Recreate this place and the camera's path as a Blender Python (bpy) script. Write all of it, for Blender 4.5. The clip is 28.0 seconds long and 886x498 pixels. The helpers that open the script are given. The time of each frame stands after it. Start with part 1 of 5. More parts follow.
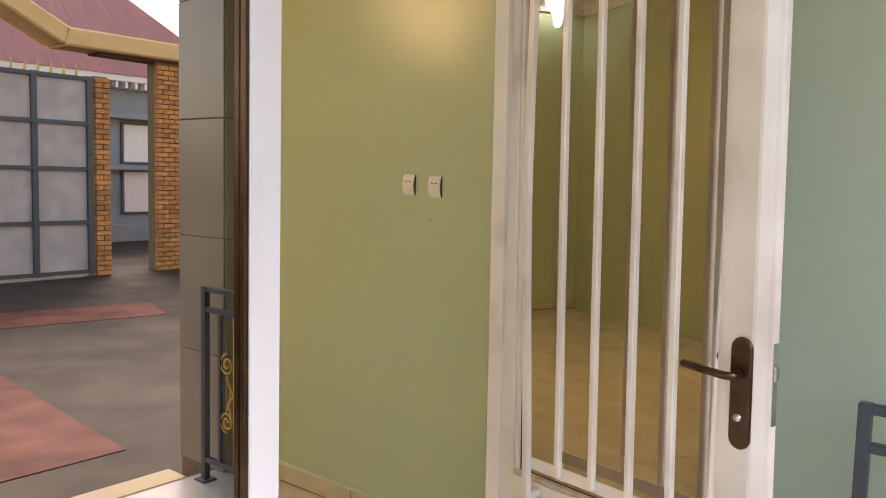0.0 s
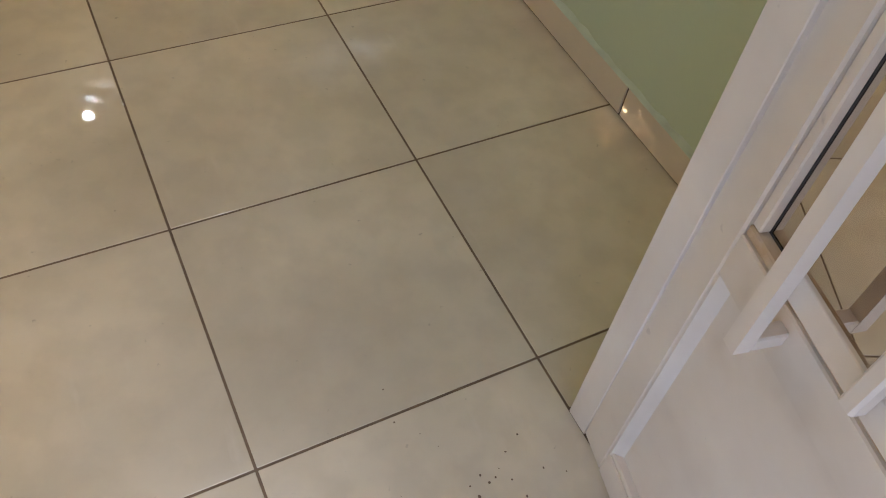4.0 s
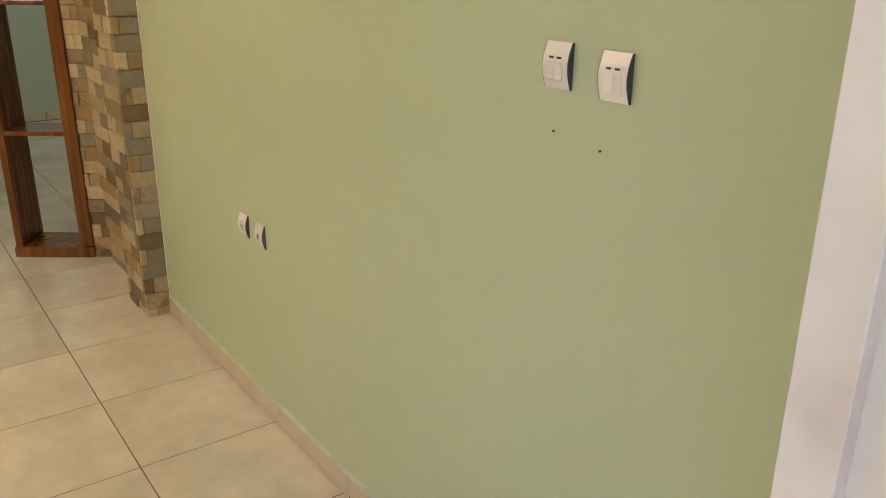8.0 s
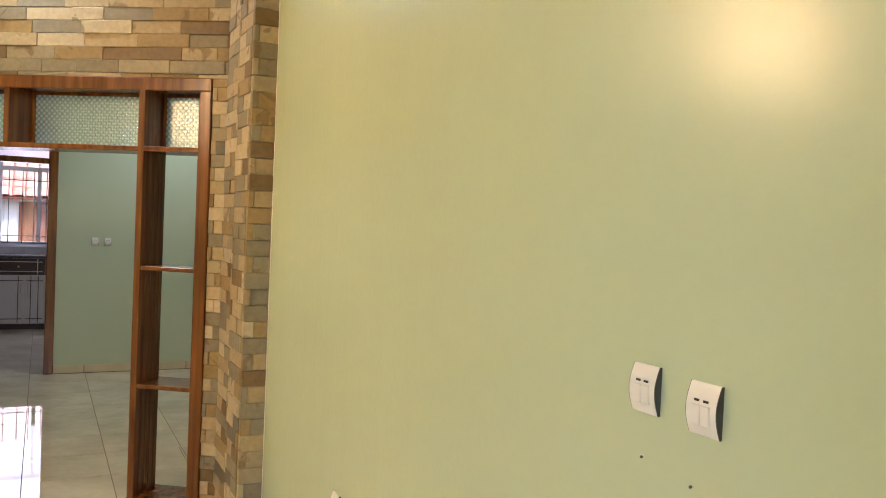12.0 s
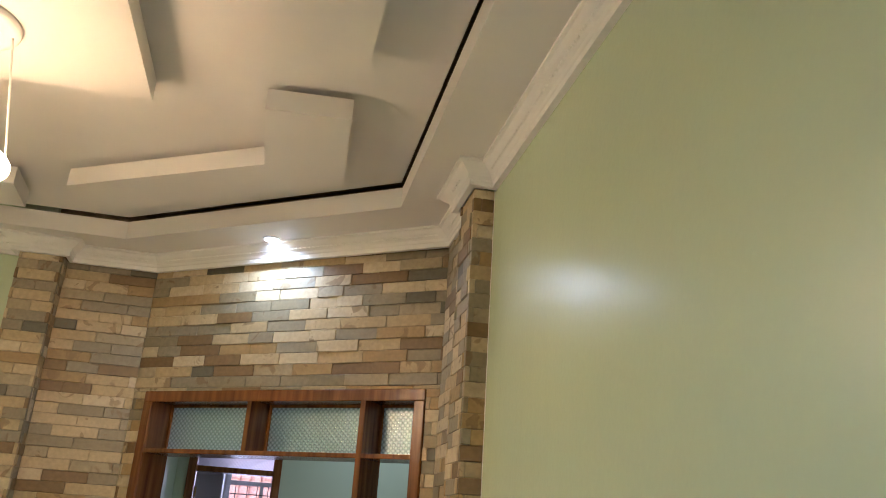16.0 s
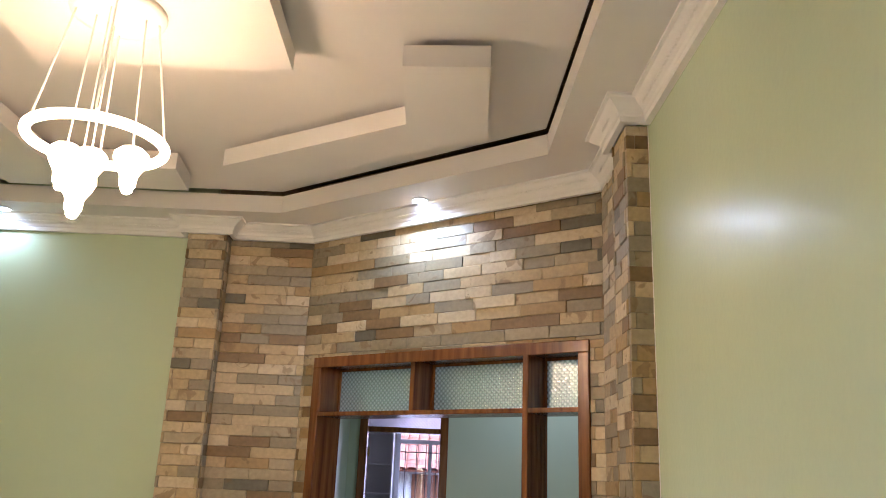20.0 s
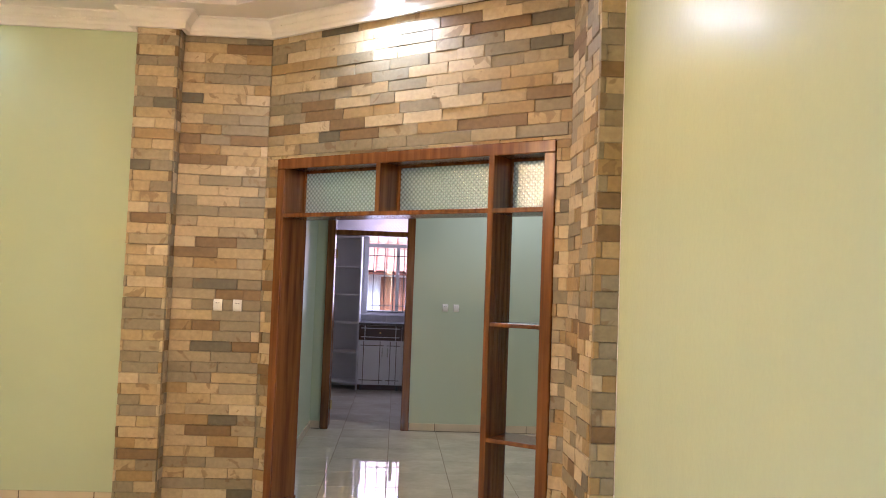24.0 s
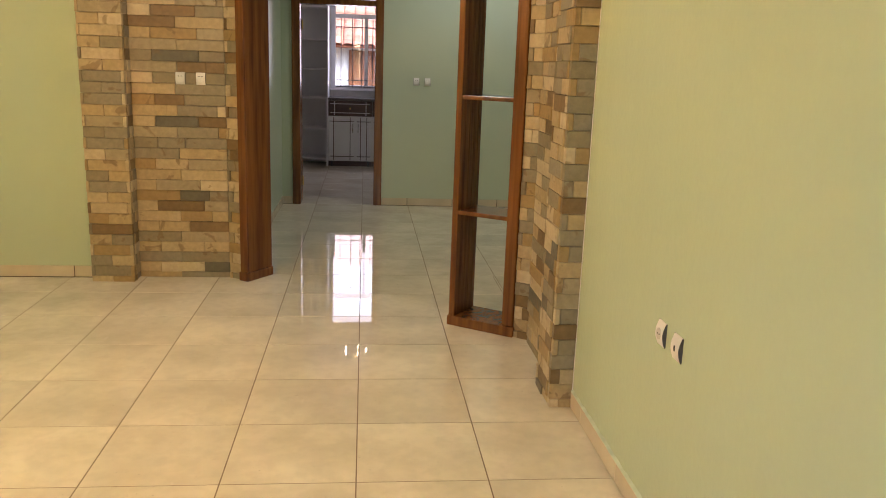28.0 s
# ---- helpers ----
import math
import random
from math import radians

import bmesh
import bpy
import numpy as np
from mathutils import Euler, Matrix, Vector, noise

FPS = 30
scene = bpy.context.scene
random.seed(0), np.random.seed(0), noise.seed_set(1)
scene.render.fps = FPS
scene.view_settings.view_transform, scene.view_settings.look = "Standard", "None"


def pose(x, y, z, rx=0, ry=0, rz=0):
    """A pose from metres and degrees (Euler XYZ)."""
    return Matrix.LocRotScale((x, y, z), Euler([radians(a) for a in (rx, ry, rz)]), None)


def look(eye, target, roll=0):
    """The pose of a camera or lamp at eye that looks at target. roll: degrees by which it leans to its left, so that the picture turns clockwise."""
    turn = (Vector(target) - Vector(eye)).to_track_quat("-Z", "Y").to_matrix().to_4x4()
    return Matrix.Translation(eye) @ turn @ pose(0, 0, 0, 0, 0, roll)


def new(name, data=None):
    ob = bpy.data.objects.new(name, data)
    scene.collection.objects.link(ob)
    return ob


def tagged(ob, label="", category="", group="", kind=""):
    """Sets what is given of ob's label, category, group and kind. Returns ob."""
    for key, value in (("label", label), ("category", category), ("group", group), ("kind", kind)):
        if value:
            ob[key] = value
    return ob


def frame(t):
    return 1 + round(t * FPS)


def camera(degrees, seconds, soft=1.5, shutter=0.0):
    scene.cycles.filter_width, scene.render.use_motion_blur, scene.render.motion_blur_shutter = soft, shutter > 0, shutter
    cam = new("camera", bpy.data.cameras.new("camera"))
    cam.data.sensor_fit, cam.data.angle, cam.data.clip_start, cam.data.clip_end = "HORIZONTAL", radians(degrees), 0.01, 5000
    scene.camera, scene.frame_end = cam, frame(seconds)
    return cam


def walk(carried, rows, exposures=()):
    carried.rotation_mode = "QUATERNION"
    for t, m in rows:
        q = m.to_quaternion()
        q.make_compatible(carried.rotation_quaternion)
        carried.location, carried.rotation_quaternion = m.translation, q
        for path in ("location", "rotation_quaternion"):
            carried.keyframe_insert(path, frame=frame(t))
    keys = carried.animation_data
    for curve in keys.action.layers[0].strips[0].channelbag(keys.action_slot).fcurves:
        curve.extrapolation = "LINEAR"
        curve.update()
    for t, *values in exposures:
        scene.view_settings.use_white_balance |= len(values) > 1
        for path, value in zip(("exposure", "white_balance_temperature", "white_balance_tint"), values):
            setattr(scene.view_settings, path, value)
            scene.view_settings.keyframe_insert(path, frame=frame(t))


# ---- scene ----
cam = camera(58.0, 28.0, soft=1.0)
PATH = [
    (0, (-2.364, -1.454, 1.434), (-0.823, -0.192, 1.259), 1.4),
    (0.5, (-2.205, -1.308, 1.433), (-0.595, -0.215, 0.97), 2.0),
    (1, (-1.991, -1.187, 1.333), (-0.467, -0.216, 0.477), 6.2),
    (1.5, (-1.754, -1.136, 1.29), (-0.458, -0.154, 0.125), 10.0),
    (2, (-1.58, -1.031, 1.244), (-0.444, -0.036, -0.067), 13.4),
    (2.5, (-1.37, -0.88, 1.172), (-0.41, 0.03, -0.328), 15.0),
    (3, (-1.234, -0.742, 1.127), (-0.396, 0.112, -0.476), 16.6),
    (3.5, (-1.055, -0.595, 1.16), (-0.295, 0.305, -0.456), 14.9),
    (4, (-1.039, -0.494, 1.19), (-0.368, 0.526, -0.394), 9.2),
    (4.5, (-1.054, -0.416, 1.229), (-0.349, 0.713, -0.264), 5.6),
    (6.5, (-1.019, -0.367, 1.405), (-0.033, 0.994, 0.322), 2.2),
    (7, (-1.018, -0.378, 1.508), (0.03, 1.008, 0.519), 0.9),
    (7.5, (-0.987, -0.346, 1.519), (0.099, 1.103, 0.67), 0.6),
    (8, (-1.005, -0.369, 1.579), (0.108, 1.146, 0.897), 0.7),
    (8.5, (-1.01, -0.378, 1.599), (0.126, 1.174, 1.052), 1.4),
    (9, (-1.009, -0.377, 1.612), (0.142, 1.193, 1.155), 1.7),
    (9.5, (-1.056, -0.359, 1.626), (0.189, 1.159, 1.246), 1.8),
    (10, (-1.079, -0.309, 1.625), (0.269, 1.128, 1.282), 2.1),
    (10.5, (-1.041, -0.292, 1.632), (0.271, 1.187, 1.326), 3.2),
    (11, (-0.952, -0.322, 1.638), (0.187, 1.304, 1.398), 4.1),
    (11.5, (-0.903, -0.351, 1.642), (0.061, 1.391, 1.451), 3.8),
    (12, (-0.913, -0.371, 1.666), (-0.015, 1.415, 1.605), 2.5),
    (12.5, (-0.923, -0.365, 1.696), (-0.079, 1.445, 1.794), 1.2),
    (13, (-0.903, -0.341, 1.704), (-0.124, 1.483, 1.962), 1.0),
    (13.5, (-0.916, -0.349, 1.722), (-0.193, 1.473, 2.116), 1.4),
    (15.5, (-0.982, -0.406, 1.612), (-0.727, 1.418, 2.392), 3.9),
    (16, (-0.966, -0.476, 1.581), (-0.602, 1.368, 2.264), 3.9),
    (16.5, (-0.943, -0.459, 1.587), (-0.409, 1.39, 2.13), 3.2),
    (17, (-0.988, -0.43, 1.597), (-0.372, 1.39, 2.153), 2.0),
    (17.5, (-0.98, -0.388, 1.576), (-0.326, 1.391, 2.213), 0.9),
    (18, (-0.954, -0.381, 1.576), (-0.538, 1.458, 2.242), 2.7),
    (18.5, (-0.948, -0.38, 1.57), (-0.748, 1.483, 2.272), 3.0),
    (19, (-0.939, -0.357, 1.611), (-0.849, 1.513, 2.315), 1.7),
    (19.5, (-0.966, -0.359, 1.597), (-0.927, 1.532, 2.248), 1.9),
    (20, (-0.985, -0.355, 1.587), (-0.971, 1.564, 2.15), 2.4),
    (20.5, (-1.013, -0.362, 1.562), (-1.004, 1.575, 2.059), 2.4),
    (21, (-1.013, -0.349, 1.561), (-1.024, 1.602, 2.001), 2.4),
    (21.5, (-0.959, -0.314, 1.562), (-0.988, 1.65, 1.94), 2.9),
    (22, (-0.958, -0.313, 1.558), (-0.959, 1.664, 1.863), 2.6),
    (22.5, (-0.957, -0.302, 1.557), (-0.927, 1.683, 1.803), 2.4),
    (24.5, (-0.962, -0.258, 1.544), (-0.833, 1.737, 1.593), 1.9),
    (25, (-0.962, -0.247, 1.539), (-0.821, 1.748, 1.539), 1.7),
    (25.5, (-0.965, -0.235, 1.536), (-0.806, 1.758, 1.465), 1.7),
    (26, (-0.972, -0.205, 1.537), (-0.796, 1.771, 1.282), 1.7),
    (26.5, (-0.97, -0.208, 1.533), (-0.784, 1.757, 1.211), 1.5),
    (27, (-0.97, -0.212, 1.531), (-0.773, 1.745, 1.168), 1.7),
    (27.5, (-0.967, -0.218, 1.53), (-0.766, 1.73, 1.122), 1.7),
    (28, (-0.969, -0.222, 1.527), (-0.77, 1.717, 1.078), 2.0),
]
EXPO = [(0, 1.99, 7800, 21), (1, 1.59, 7900, 22), (2, 0.94, 7330, 20), (3, 0.99, 6740, 15), (4, 1.66, 6600, 22), (4.5, 1.55, 6300, 21), (6.5, 2.27, 6520, 30),
        (8, 2.47, 6520, 23), (9, 2.52, 6520, 21), (10, 2.42, 6720, 21), (11, 2.57, 5670, 22), (12, 2.82, 6620, 21), (13, 2.82, 6520, 30), (13.5, 2.97, 6430, 27),
        (15.5, 2.19, 5670, 24), (16, 2.24, 5670, 21), (17, 2.79, 5290, 24), (18, 2.41, 5500, 26), (20, 2.48, 5540, 28), (22, 2.65, 5820, 31), (22.5, 2.79, 5860, 31),
        (24.5, 2.97, 6240, 34), (25, 2.88, 6330, 36), (26, 2.58, 6430, 32), (27, 2.74, 6800, 28), (28, 2.72, 7280, 23)]
walk(cam, [(t, look(e, g, r)) for t, e, g, r in PATH], EXPO)

# ---- world, sun, lamps ----
world = bpy.data.worlds.new("sky")
scene.world = world
world.use_nodes = True
wn = world.node_tree.nodes
sky = wn.new("ShaderNodeTexSky")
sky.sky_type = "NISHITA"
sky.sun_disc = False
sky.sun_elevation, sky.sun_rotation = radians(43), radians(153.4)
world.node_tree.links.new(sky.outputs[0], wn["Background"].inputs[0])
wn["Background"].inputs[1].default_value = 0.15

sun = new("sun", bpy.data.lights.new("sun", "SUN"))
sun.data.energy, sun.data.angle, sun.data.color = 0.9, radians(30), (0.88, 0.94, 1)
sun.matrix_world = look((4, -8, 8.34), (0, 0, 0))


def bulb(name, place, watts, color, size=0.04):
    lamp = new(name, bpy.data.lights.new(name, "POINT"))
    lamp.data.energy, lamp.data.color, lamp.data.shadow_soft_size = watts, color, size
    lamp.location = place
    return lamp


def spot(name, place, watts, color, cone=110):
    lamp = new(name, bpy.data.lights.new(name, "SPOT"))
    lamp.data.energy, lamp.data.color, lamp.data.shadow_soft_size = watts, color, 0.03
    lamp.data.spot_size, lamp.data.spot_blend = radians(cone), 0.7
    lamp.location = place
    return lamp


COOL = (0.70, 0.88, 1)
CHAND = (-2.32, 2.52)
# last two spots are unseen, added to fill the left side and entrance
DOWNLIGHTS_AND_FILLS = [(-1.115, 4.63, 3.38), (-4.15, 5.20, 3.38), (-4.44, 2.5, 3.38), (-2.32, 0.08, 3.38)]
for p, w in zip(DOWNLIGHTS_AND_FILLS, (5.3, 1.2, 1.1, 3.5)):
    spot("downlight_light", (p[0], p[1], p[2] - 0.03), w, COOL, 165)
spot("dining_light", (0.30, 7.40, 3.33), 11, (0.86, 0.94, 0.95), 150)
# daylight at the kitchen window
kday = new("kitchen_daylight", bpy.data.lights.new("kitchen_daylight", "AREA"))
kday.data.shape, kday.data.size, kday.data.size_y = "RECTANGLE", 1.0, 1.46
kday.data.energy, kday.data.color = 2.3, (0.76, 0.78, 1)
kday.matrix_world = look((-0.945, 12.27, 1.85), (-0.945, 8, 1.2))


# ---- materials ----
def mat(name, color, rough=0.5, metal=0.0, var=0.0, scale=5.0, bump=0.0, bscale=60.0, spec=0.5, color2=None, rnd=0.0, stretch=(1, 1, 1), rvar=0.0):
    """A surface of two-scale noise over a base colour, with fine relief; rnd: how far single pieces differ."""
    m = bpy.data.materials.new(name)
    m.use_nodes = True
    nt = m.node_tree
    b = nt.nodes["Principled BSDF"]
    b.inputs["Roughness"].default_value, b.inputs["Metallic"].default_value = rough, metal
    b.inputs["Specular IOR Level"].default_value = spec
    tc = nt.nodes.new("ShaderNodeTexCoord")
    mp = nt.nodes.new("ShaderNodeMapping")
    mp.inputs["Scale"].default_value = stretch
    nt.links.new(tc.outputs["Object"], mp.inputs[0])
    n1 = nt.nodes.new("ShaderNodeTexNoise")
    n1.inputs["Scale"].default_value, n1.inputs["Detail"].default_value = scale, 6
    n2 = nt.nodes.new("ShaderNodeTexNoise")
    n2.inputs["Scale"].default_value, n2.inputs["Detail"].default_value = bscale, 4
    src = mp.outputs[0]
    if rnd:
        info = nt.nodes.new("ShaderNodeObjectInfo")
        mul = nt.nodes.new("ShaderNodeVectorMath")
        mul.operation = "MULTIPLY_ADD"
        mul.inputs[1].default_value = (37, 53, 71)
        nt.links.new(info.outputs["Random"], mul.inputs[0])
        nt.links.new(src, mul.inputs[2])
        src = mul.outputs[0]
    nt.links.new(src, n1.inputs["Vector"])
    nt.links.new(src, n2.inputs["Vector"])
    mix = nt.nodes.new("ShaderNodeMix")
    mix.data_type = "RGBA"
    c2 = color2 or tuple(c * (1 - var) for c in color)
    mix.inputs["A"].default_value, mix.inputs["B"].default_value = (*color, 1), (*c2, 1)
    ramp = nt.nodes.new("ShaderNodeMapRange")
    ramp.inputs["From Min"].default_value, ramp.inputs["From Max"].default_value = 0.35, 0.68
    nt.links.new(n1.outputs["Fac"], ramp.inputs["Value"])
    nt.links.new(ramp.outputs[0], mix.inputs["Factor"])
    out = mix.outputs["Result"]
    if rnd:
        hsv = nt.nodes.new("ShaderNodeHueSaturation")
        mr = nt.nodes.new("ShaderNodeMapRange")
        mr.inputs["To Min"].default_value, mr.inputs["To Max"].default_value = 1 - rnd, 1 + rnd
        nt.links.new(info.outputs["Random"], mr.inputs["Value"])
        nt.links.new(mr.outputs[0], hsv.inputs["Value"])
        nt.links.new(out, hsv.inputs["Color"])
        out = hsv.outputs[0]
    nt.links.new(out, b.inputs["Base Color"])
    if rvar:
        rr = nt.nodes.new("ShaderNodeMapRange")
        rr.inputs["To Min"].default_value, rr.inputs["To Max"].default_value = rough, rough + rvar
        nt.links.new(n1.outputs["Fac"], rr.inputs["Value"])
        nt.links.new(rr.outputs[0], b.inputs["Roughness"])
    if bump:
        bm_ = nt.nodes.new("ShaderNodeBump")
        bm_.inputs["Strength"].default_value, bm_.inputs["Distance"].default_value = bump, 0.01
        nt.links.new(n2.outputs["Fac"], bm_.inputs["Height"])
        nt.links.new(bm_.outputs[0], b.inputs["Normal"])
    return m


def glow(name, color, strength):
    m = bpy.data.materials.new(name)
    m.use_nodes = True
    b = m.node_tree.nodes["Principled BSDF"]
    b.inputs["Base Color"].default_value = (*color, 1)
    b.inputs["Emission Color"].default_value, b.inputs["Emission Strength"].default_value = (*color, 1), strength
    return m


def wall_paint(name, color, color2, rough, rvar):
    """Oil paint laid on with brush and roller: cloudy tone, upright brush waves and fine orange peel in the gloss."""
    m = mat(name, color, rough, scale=1.1, color2=color2, rvar=rvar)
    nt = m.node_tree
    L = nt.links.new
    ramp = next(n for n in nt.nodes if n.type == "MAP_RANGE")
    ramp.inputs["From Min"].default_value, ramp.inputs["From Max"].default_value = 0.15, 0.85
    tc = next(n for n in nt.nodes if n.type == "TEX_COORD")
    next(n for n in nt.nodes if n.type == "MAPPING").inputs["Location"].default_value = (3.37, 1.71, 5.23)
    last = None
    for stretch, scale, detail, dist in (((1, 1, 0.18), 9, 1, 0.0013), ((1, 1, 1), 40, 2, 0.0009)):
        mp = nt.nodes.new("ShaderNodeMapping")
        mp.inputs["Scale"].default_value, mp.inputs["Location"].default_value = stretch, (3.37, 1.71, 5.23)
        n = nt.nodes.new("ShaderNodeTexNoise")
        n.inputs["Scale"].default_value, n.inputs["Detail"].default_value = scale, detail
        L(tc.outputs["Object"], mp.inputs[0])
        L(mp.outputs[0], n.inputs["Vector"])
        bp = nt.nodes.new("ShaderNodeBump")
        bp.inputs["Strength"].default_value, bp.inputs["Distance"].default_value = 1.0, dist
        L(n.outputs["Fac"], bp.inputs["Height"])
        if last:
            L(last, bp.inputs["Normal"])
        last = bp.outputs[0]
    b = nt.nodes["Principled BSDF"]
    b.inputs["Coat Weight"].default_value, b.inputs["Coat IOR"].default_value = 1.0, 1.5
    b.inputs["Specular IOR Level"].default_value = 0.0
    L(last, b.inputs["Coat Normal"])
    L(b.inputs["Roughness"].links[0].from_socket, b.inputs["Coat Roughness"])
    return m


GREEN = wall_paint("green_wall_paint", (0.555, 0.65, 0.45), (0.535, 0.622, 0.428), 0.23, 0.06)
MINT = wall_paint("mint_wall_paint", (0.53, 0.62, 0.475), (0.51, 0.592, 0.452), 0.27, 0.08)
WHITE = mat("white_ceiling_paint", (0.75, 0.72, 0.69), 0.6, var=0.04, scale=2, bump=0.03, bscale=60)
PLASTER = mat("white_moulding_plaster", (0.82, 0.80, 0.77), 0.5, var=0.05, scale=8, bump=0.06, bscale=80)


def porcelain(name, color, color2, rough, rvar):
    """Polished tile: smoky clouds, fine mottling, and faint pale scuffs."""
    m = mat(name, color, rough, scale=2.6, rnd=0.03, rvar=rvar, color2=color2)
    nt = m.node_tree
    L = nt.links.new
    b = nt.nodes["Principled BSDF"]
    src = next(n for n in nt.nodes if n.type == "VECT_MATH").outputs[0]
    out = b.inputs["Base Color"].links[0].from_socket
    for scale, stretch, lo, hi, amount, tone in ((16, (1, 1, 1), 0.42, 0.62, 0.16, [c * 0.72 for c in color2]), (6, (3.5, 1.0, 1), 0.66, 0.74, 0.16, (0.84, 0.80, 0.72)), (55, (1, 1, 1), 0.70, 0.76, 0.35, [c * 0.4 for c in color2])):
        mp = nt.nodes.new("ShaderNodeMapping")
        mp.inputs["Scale"].default_value, mp.inputs["Rotation"].default_value = stretch, (0, 0, 0.5)
        n = nt.nodes.new("ShaderNodeTexNoise")
        n.inputs["Scale"].default_value, n.inputs["Detail"].default_value = scale, 5
        r = nt.nodes.new("ShaderNodeMapRange")
        r.inputs["From Min"].default_value, r.inputs["From Max"].default_value, r.inputs["To Max"].default_value = lo, hi, amount
        x = nt.nodes.new("ShaderNodeMix")
        x.data_type = "RGBA"
        x.inputs["B"].default_value = (*tone, 1)
        L(src, mp.inputs[0])
        L(mp.outputs[0], n.inputs["Vector"])
        L(n.outputs["Fac"], r.inputs["Value"])
        L(r.outputs[0], x.inputs["Factor"])
        L(out, x.inputs["A"])
        out = x.outputs["Result"]
    L(out, b.inputs["Base Color"])
    return m


TILE = porcelain("cream_porcelain_tile", (0.77, 0.71, 0.56), (0.60, 0.55, 0.425), 0.008, 0.014)
GROUT = mat("brown_grout", (0.22, 0.16, 0.105), 0.9, var=0.3, scale=20)
SKIRT = mat("beige_skirting_tile", (0.70, 0.60, 0.44), 0.012, var=0.10, scale=6, rnd=0.03)
PORCH = porcelain("grey_porch_tile", (0.60, 0.59, 0.58), (0.49, 0.485, 0.48), 0.16, 0.1)
RISER = mat("white_riser_tile", (0.74, 0.74, 0.75), 0.16, var=0.08, scale=4, rnd=0.03)
SILLG = mat("dark_brown_grout", (0.09, 0.055, 0.03), 0.9, var=0.3, scale=20)
MORTAR = mat("brown_mortar", (0.25, 0.19, 0.12), 0.95, var=0.3, scale=30)
WOOD = mat("varnished_mahogany", (0.245, 0.088, 0.022), 0.24, scale=3, bump=0.03, bscale=40, color2=(0.115, 0.036, 0.009), stretch=(9, 9, 0.6))


def worn_paint(name, color, color2):
    """Brushed white gloss with brush waves, grey-brown smudges and small chips."""
    m = mat(name, color, 0.28, scale=5, color2=color2, bump=0.05, bscale=25)
    nt = m.node_tree
    L = nt.links.new
    b = nt.nodes["Principled BSDF"]
    tc = next(n for n in nt.nodes if n.type == "TEX_COORD")
    out = b.inputs["Base Color"].links[0].from_socket
    for scale, lo, hi, amount, tone in ((5.0, 0.58, 0.76, 0.40, (0.46, 0.40, 0.35, 1)), (38.0, 0.71, 0.76, 0.25, (0.25, 0.22, 0.21, 1))):
        n = nt.nodes.new("ShaderNodeTexNoise")
        n.inputs["Scale"].default_value, n.inputs["Detail"].default_value = scale, 3
        r = nt.nodes.new("ShaderNodeMapRange")
        r.inputs["From Min"].default_value, r.inputs["From Max"].default_value, r.inputs["To Max"].default_value = lo, hi, amount
        x = nt.nodes.new("ShaderNodeMix")
        x.data_type = "RGBA"
        x.inputs["B"].default_value = tone
        L(tc.outputs["Object"], n.inputs["Vector"])
        L(n.outputs["Fac"], r.inputs["Value"])
        L(r.outputs[0], x.inputs["Factor"])
        L(out, x.inputs["A"])
        out = x.outputs["Result"]
    L(out, b.inputs["Base Color"])
    return m


PAINT = worn_paint("white_gloss_metal_paint", (0.80, 0.745, 0.67), (0.69, 0.62, 0.54))
LEAFW = mat("white_door_paint", (0.84, 0.84, 0.86), 0.3, var=0.05, scale=4, bump=0.03, bscale=25)
IRON = mat("dark_grey_painted_iron", (0.07, 0.08, 0.10), 0.4, var=0.2, scale=10, bump=0.05)
GOLD = mat("gold_paint", (0.62, 0.40, 0.09), 0.35, metal=0.6, var=0.2, scale=20)
BRONZE = mat("dark_bronze_metal", (0.10, 0.055, 0.03), 0.3, metal=0.8, var=0.3, scale=30)
BRASS = mat("brass", (0.75, 0.55, 0.18), 0.3, metal=1.0, var=0.1)
STEEL = mat("bright_steel", (0.7, 0.7, 0.7), 0.25, metal=1.0, var=0.1)
PLASTIC = mat("white_plastic", (0.83, 0.82, 0.79), 0.3, var=0.02, scale=5)
DARKP = mat("black_plastic", (0.03, 0.03, 0.03), 0.4, var=0.2)
CABW = mat("white_laminate", (0.78, 0.78, 0.80), 0.3, var=0.03)
CABD = mat("dark_brown_laminate", (0.06, 0.022, 0.016), 0.3, var=0.3, scale=4, stretch=(1, 1, 6))
COUNTER = mat("dark_granite", (0.06, 0.055, 0.055), 0.2, color2=(0.16, 0.15, 0.15), scale=60)
BULB = glow("lit_lamp_glass", (1, 0.695, 0.355), 6.8)
CORE = glow("lit_lamp_core", (1, 0.725, 0.395), 150)
LED = glow("lit_led_disc", (0.74, 0.90, 1), 15.0)


def glassy(name, tint, rough=0.0, mixf=0.5, coat=(1, 1, 1)):
    """Pane: a mirror coat over a clear tinted body."""
    m = bpy.data.materials.new(name)
    m.use_nodes = True
    nt = m.node_tree
    nt.nodes.remove(nt.nodes["Principled BSDF"])
    tr = nt.nodes.new("ShaderNodeBsdfTransparent")
    tr.inputs[0].default_value = (*tint, 1)
    gl = nt.nodes.new("ShaderNodeBsdfGlossy")
    gl.inputs["Roughness"].default_value = rough
    gl.inputs["Color"].default_value = (*coat, 1)
    mx = nt.nodes.new("ShaderNodeMixShader")
    mx.inputs[0].default_value = mixf
    nt.links.new(tr.outputs[0], mx.inputs[1])
    nt.links.new(gl.outputs[0], mx.inputs[2])
    nt.links.new(mx.outputs[0], nt.nodes["Material Output"].inputs[0])
    return m


TINTED = glassy("bronze_reflective_glass", (0.11, 0.10, 0.08), mixf=0.66, coat=(1.0, 0.89, 0.76))
CLEAR = glassy("clear_glass", (0.95, 0.96, 0.96), mixf=0.06)


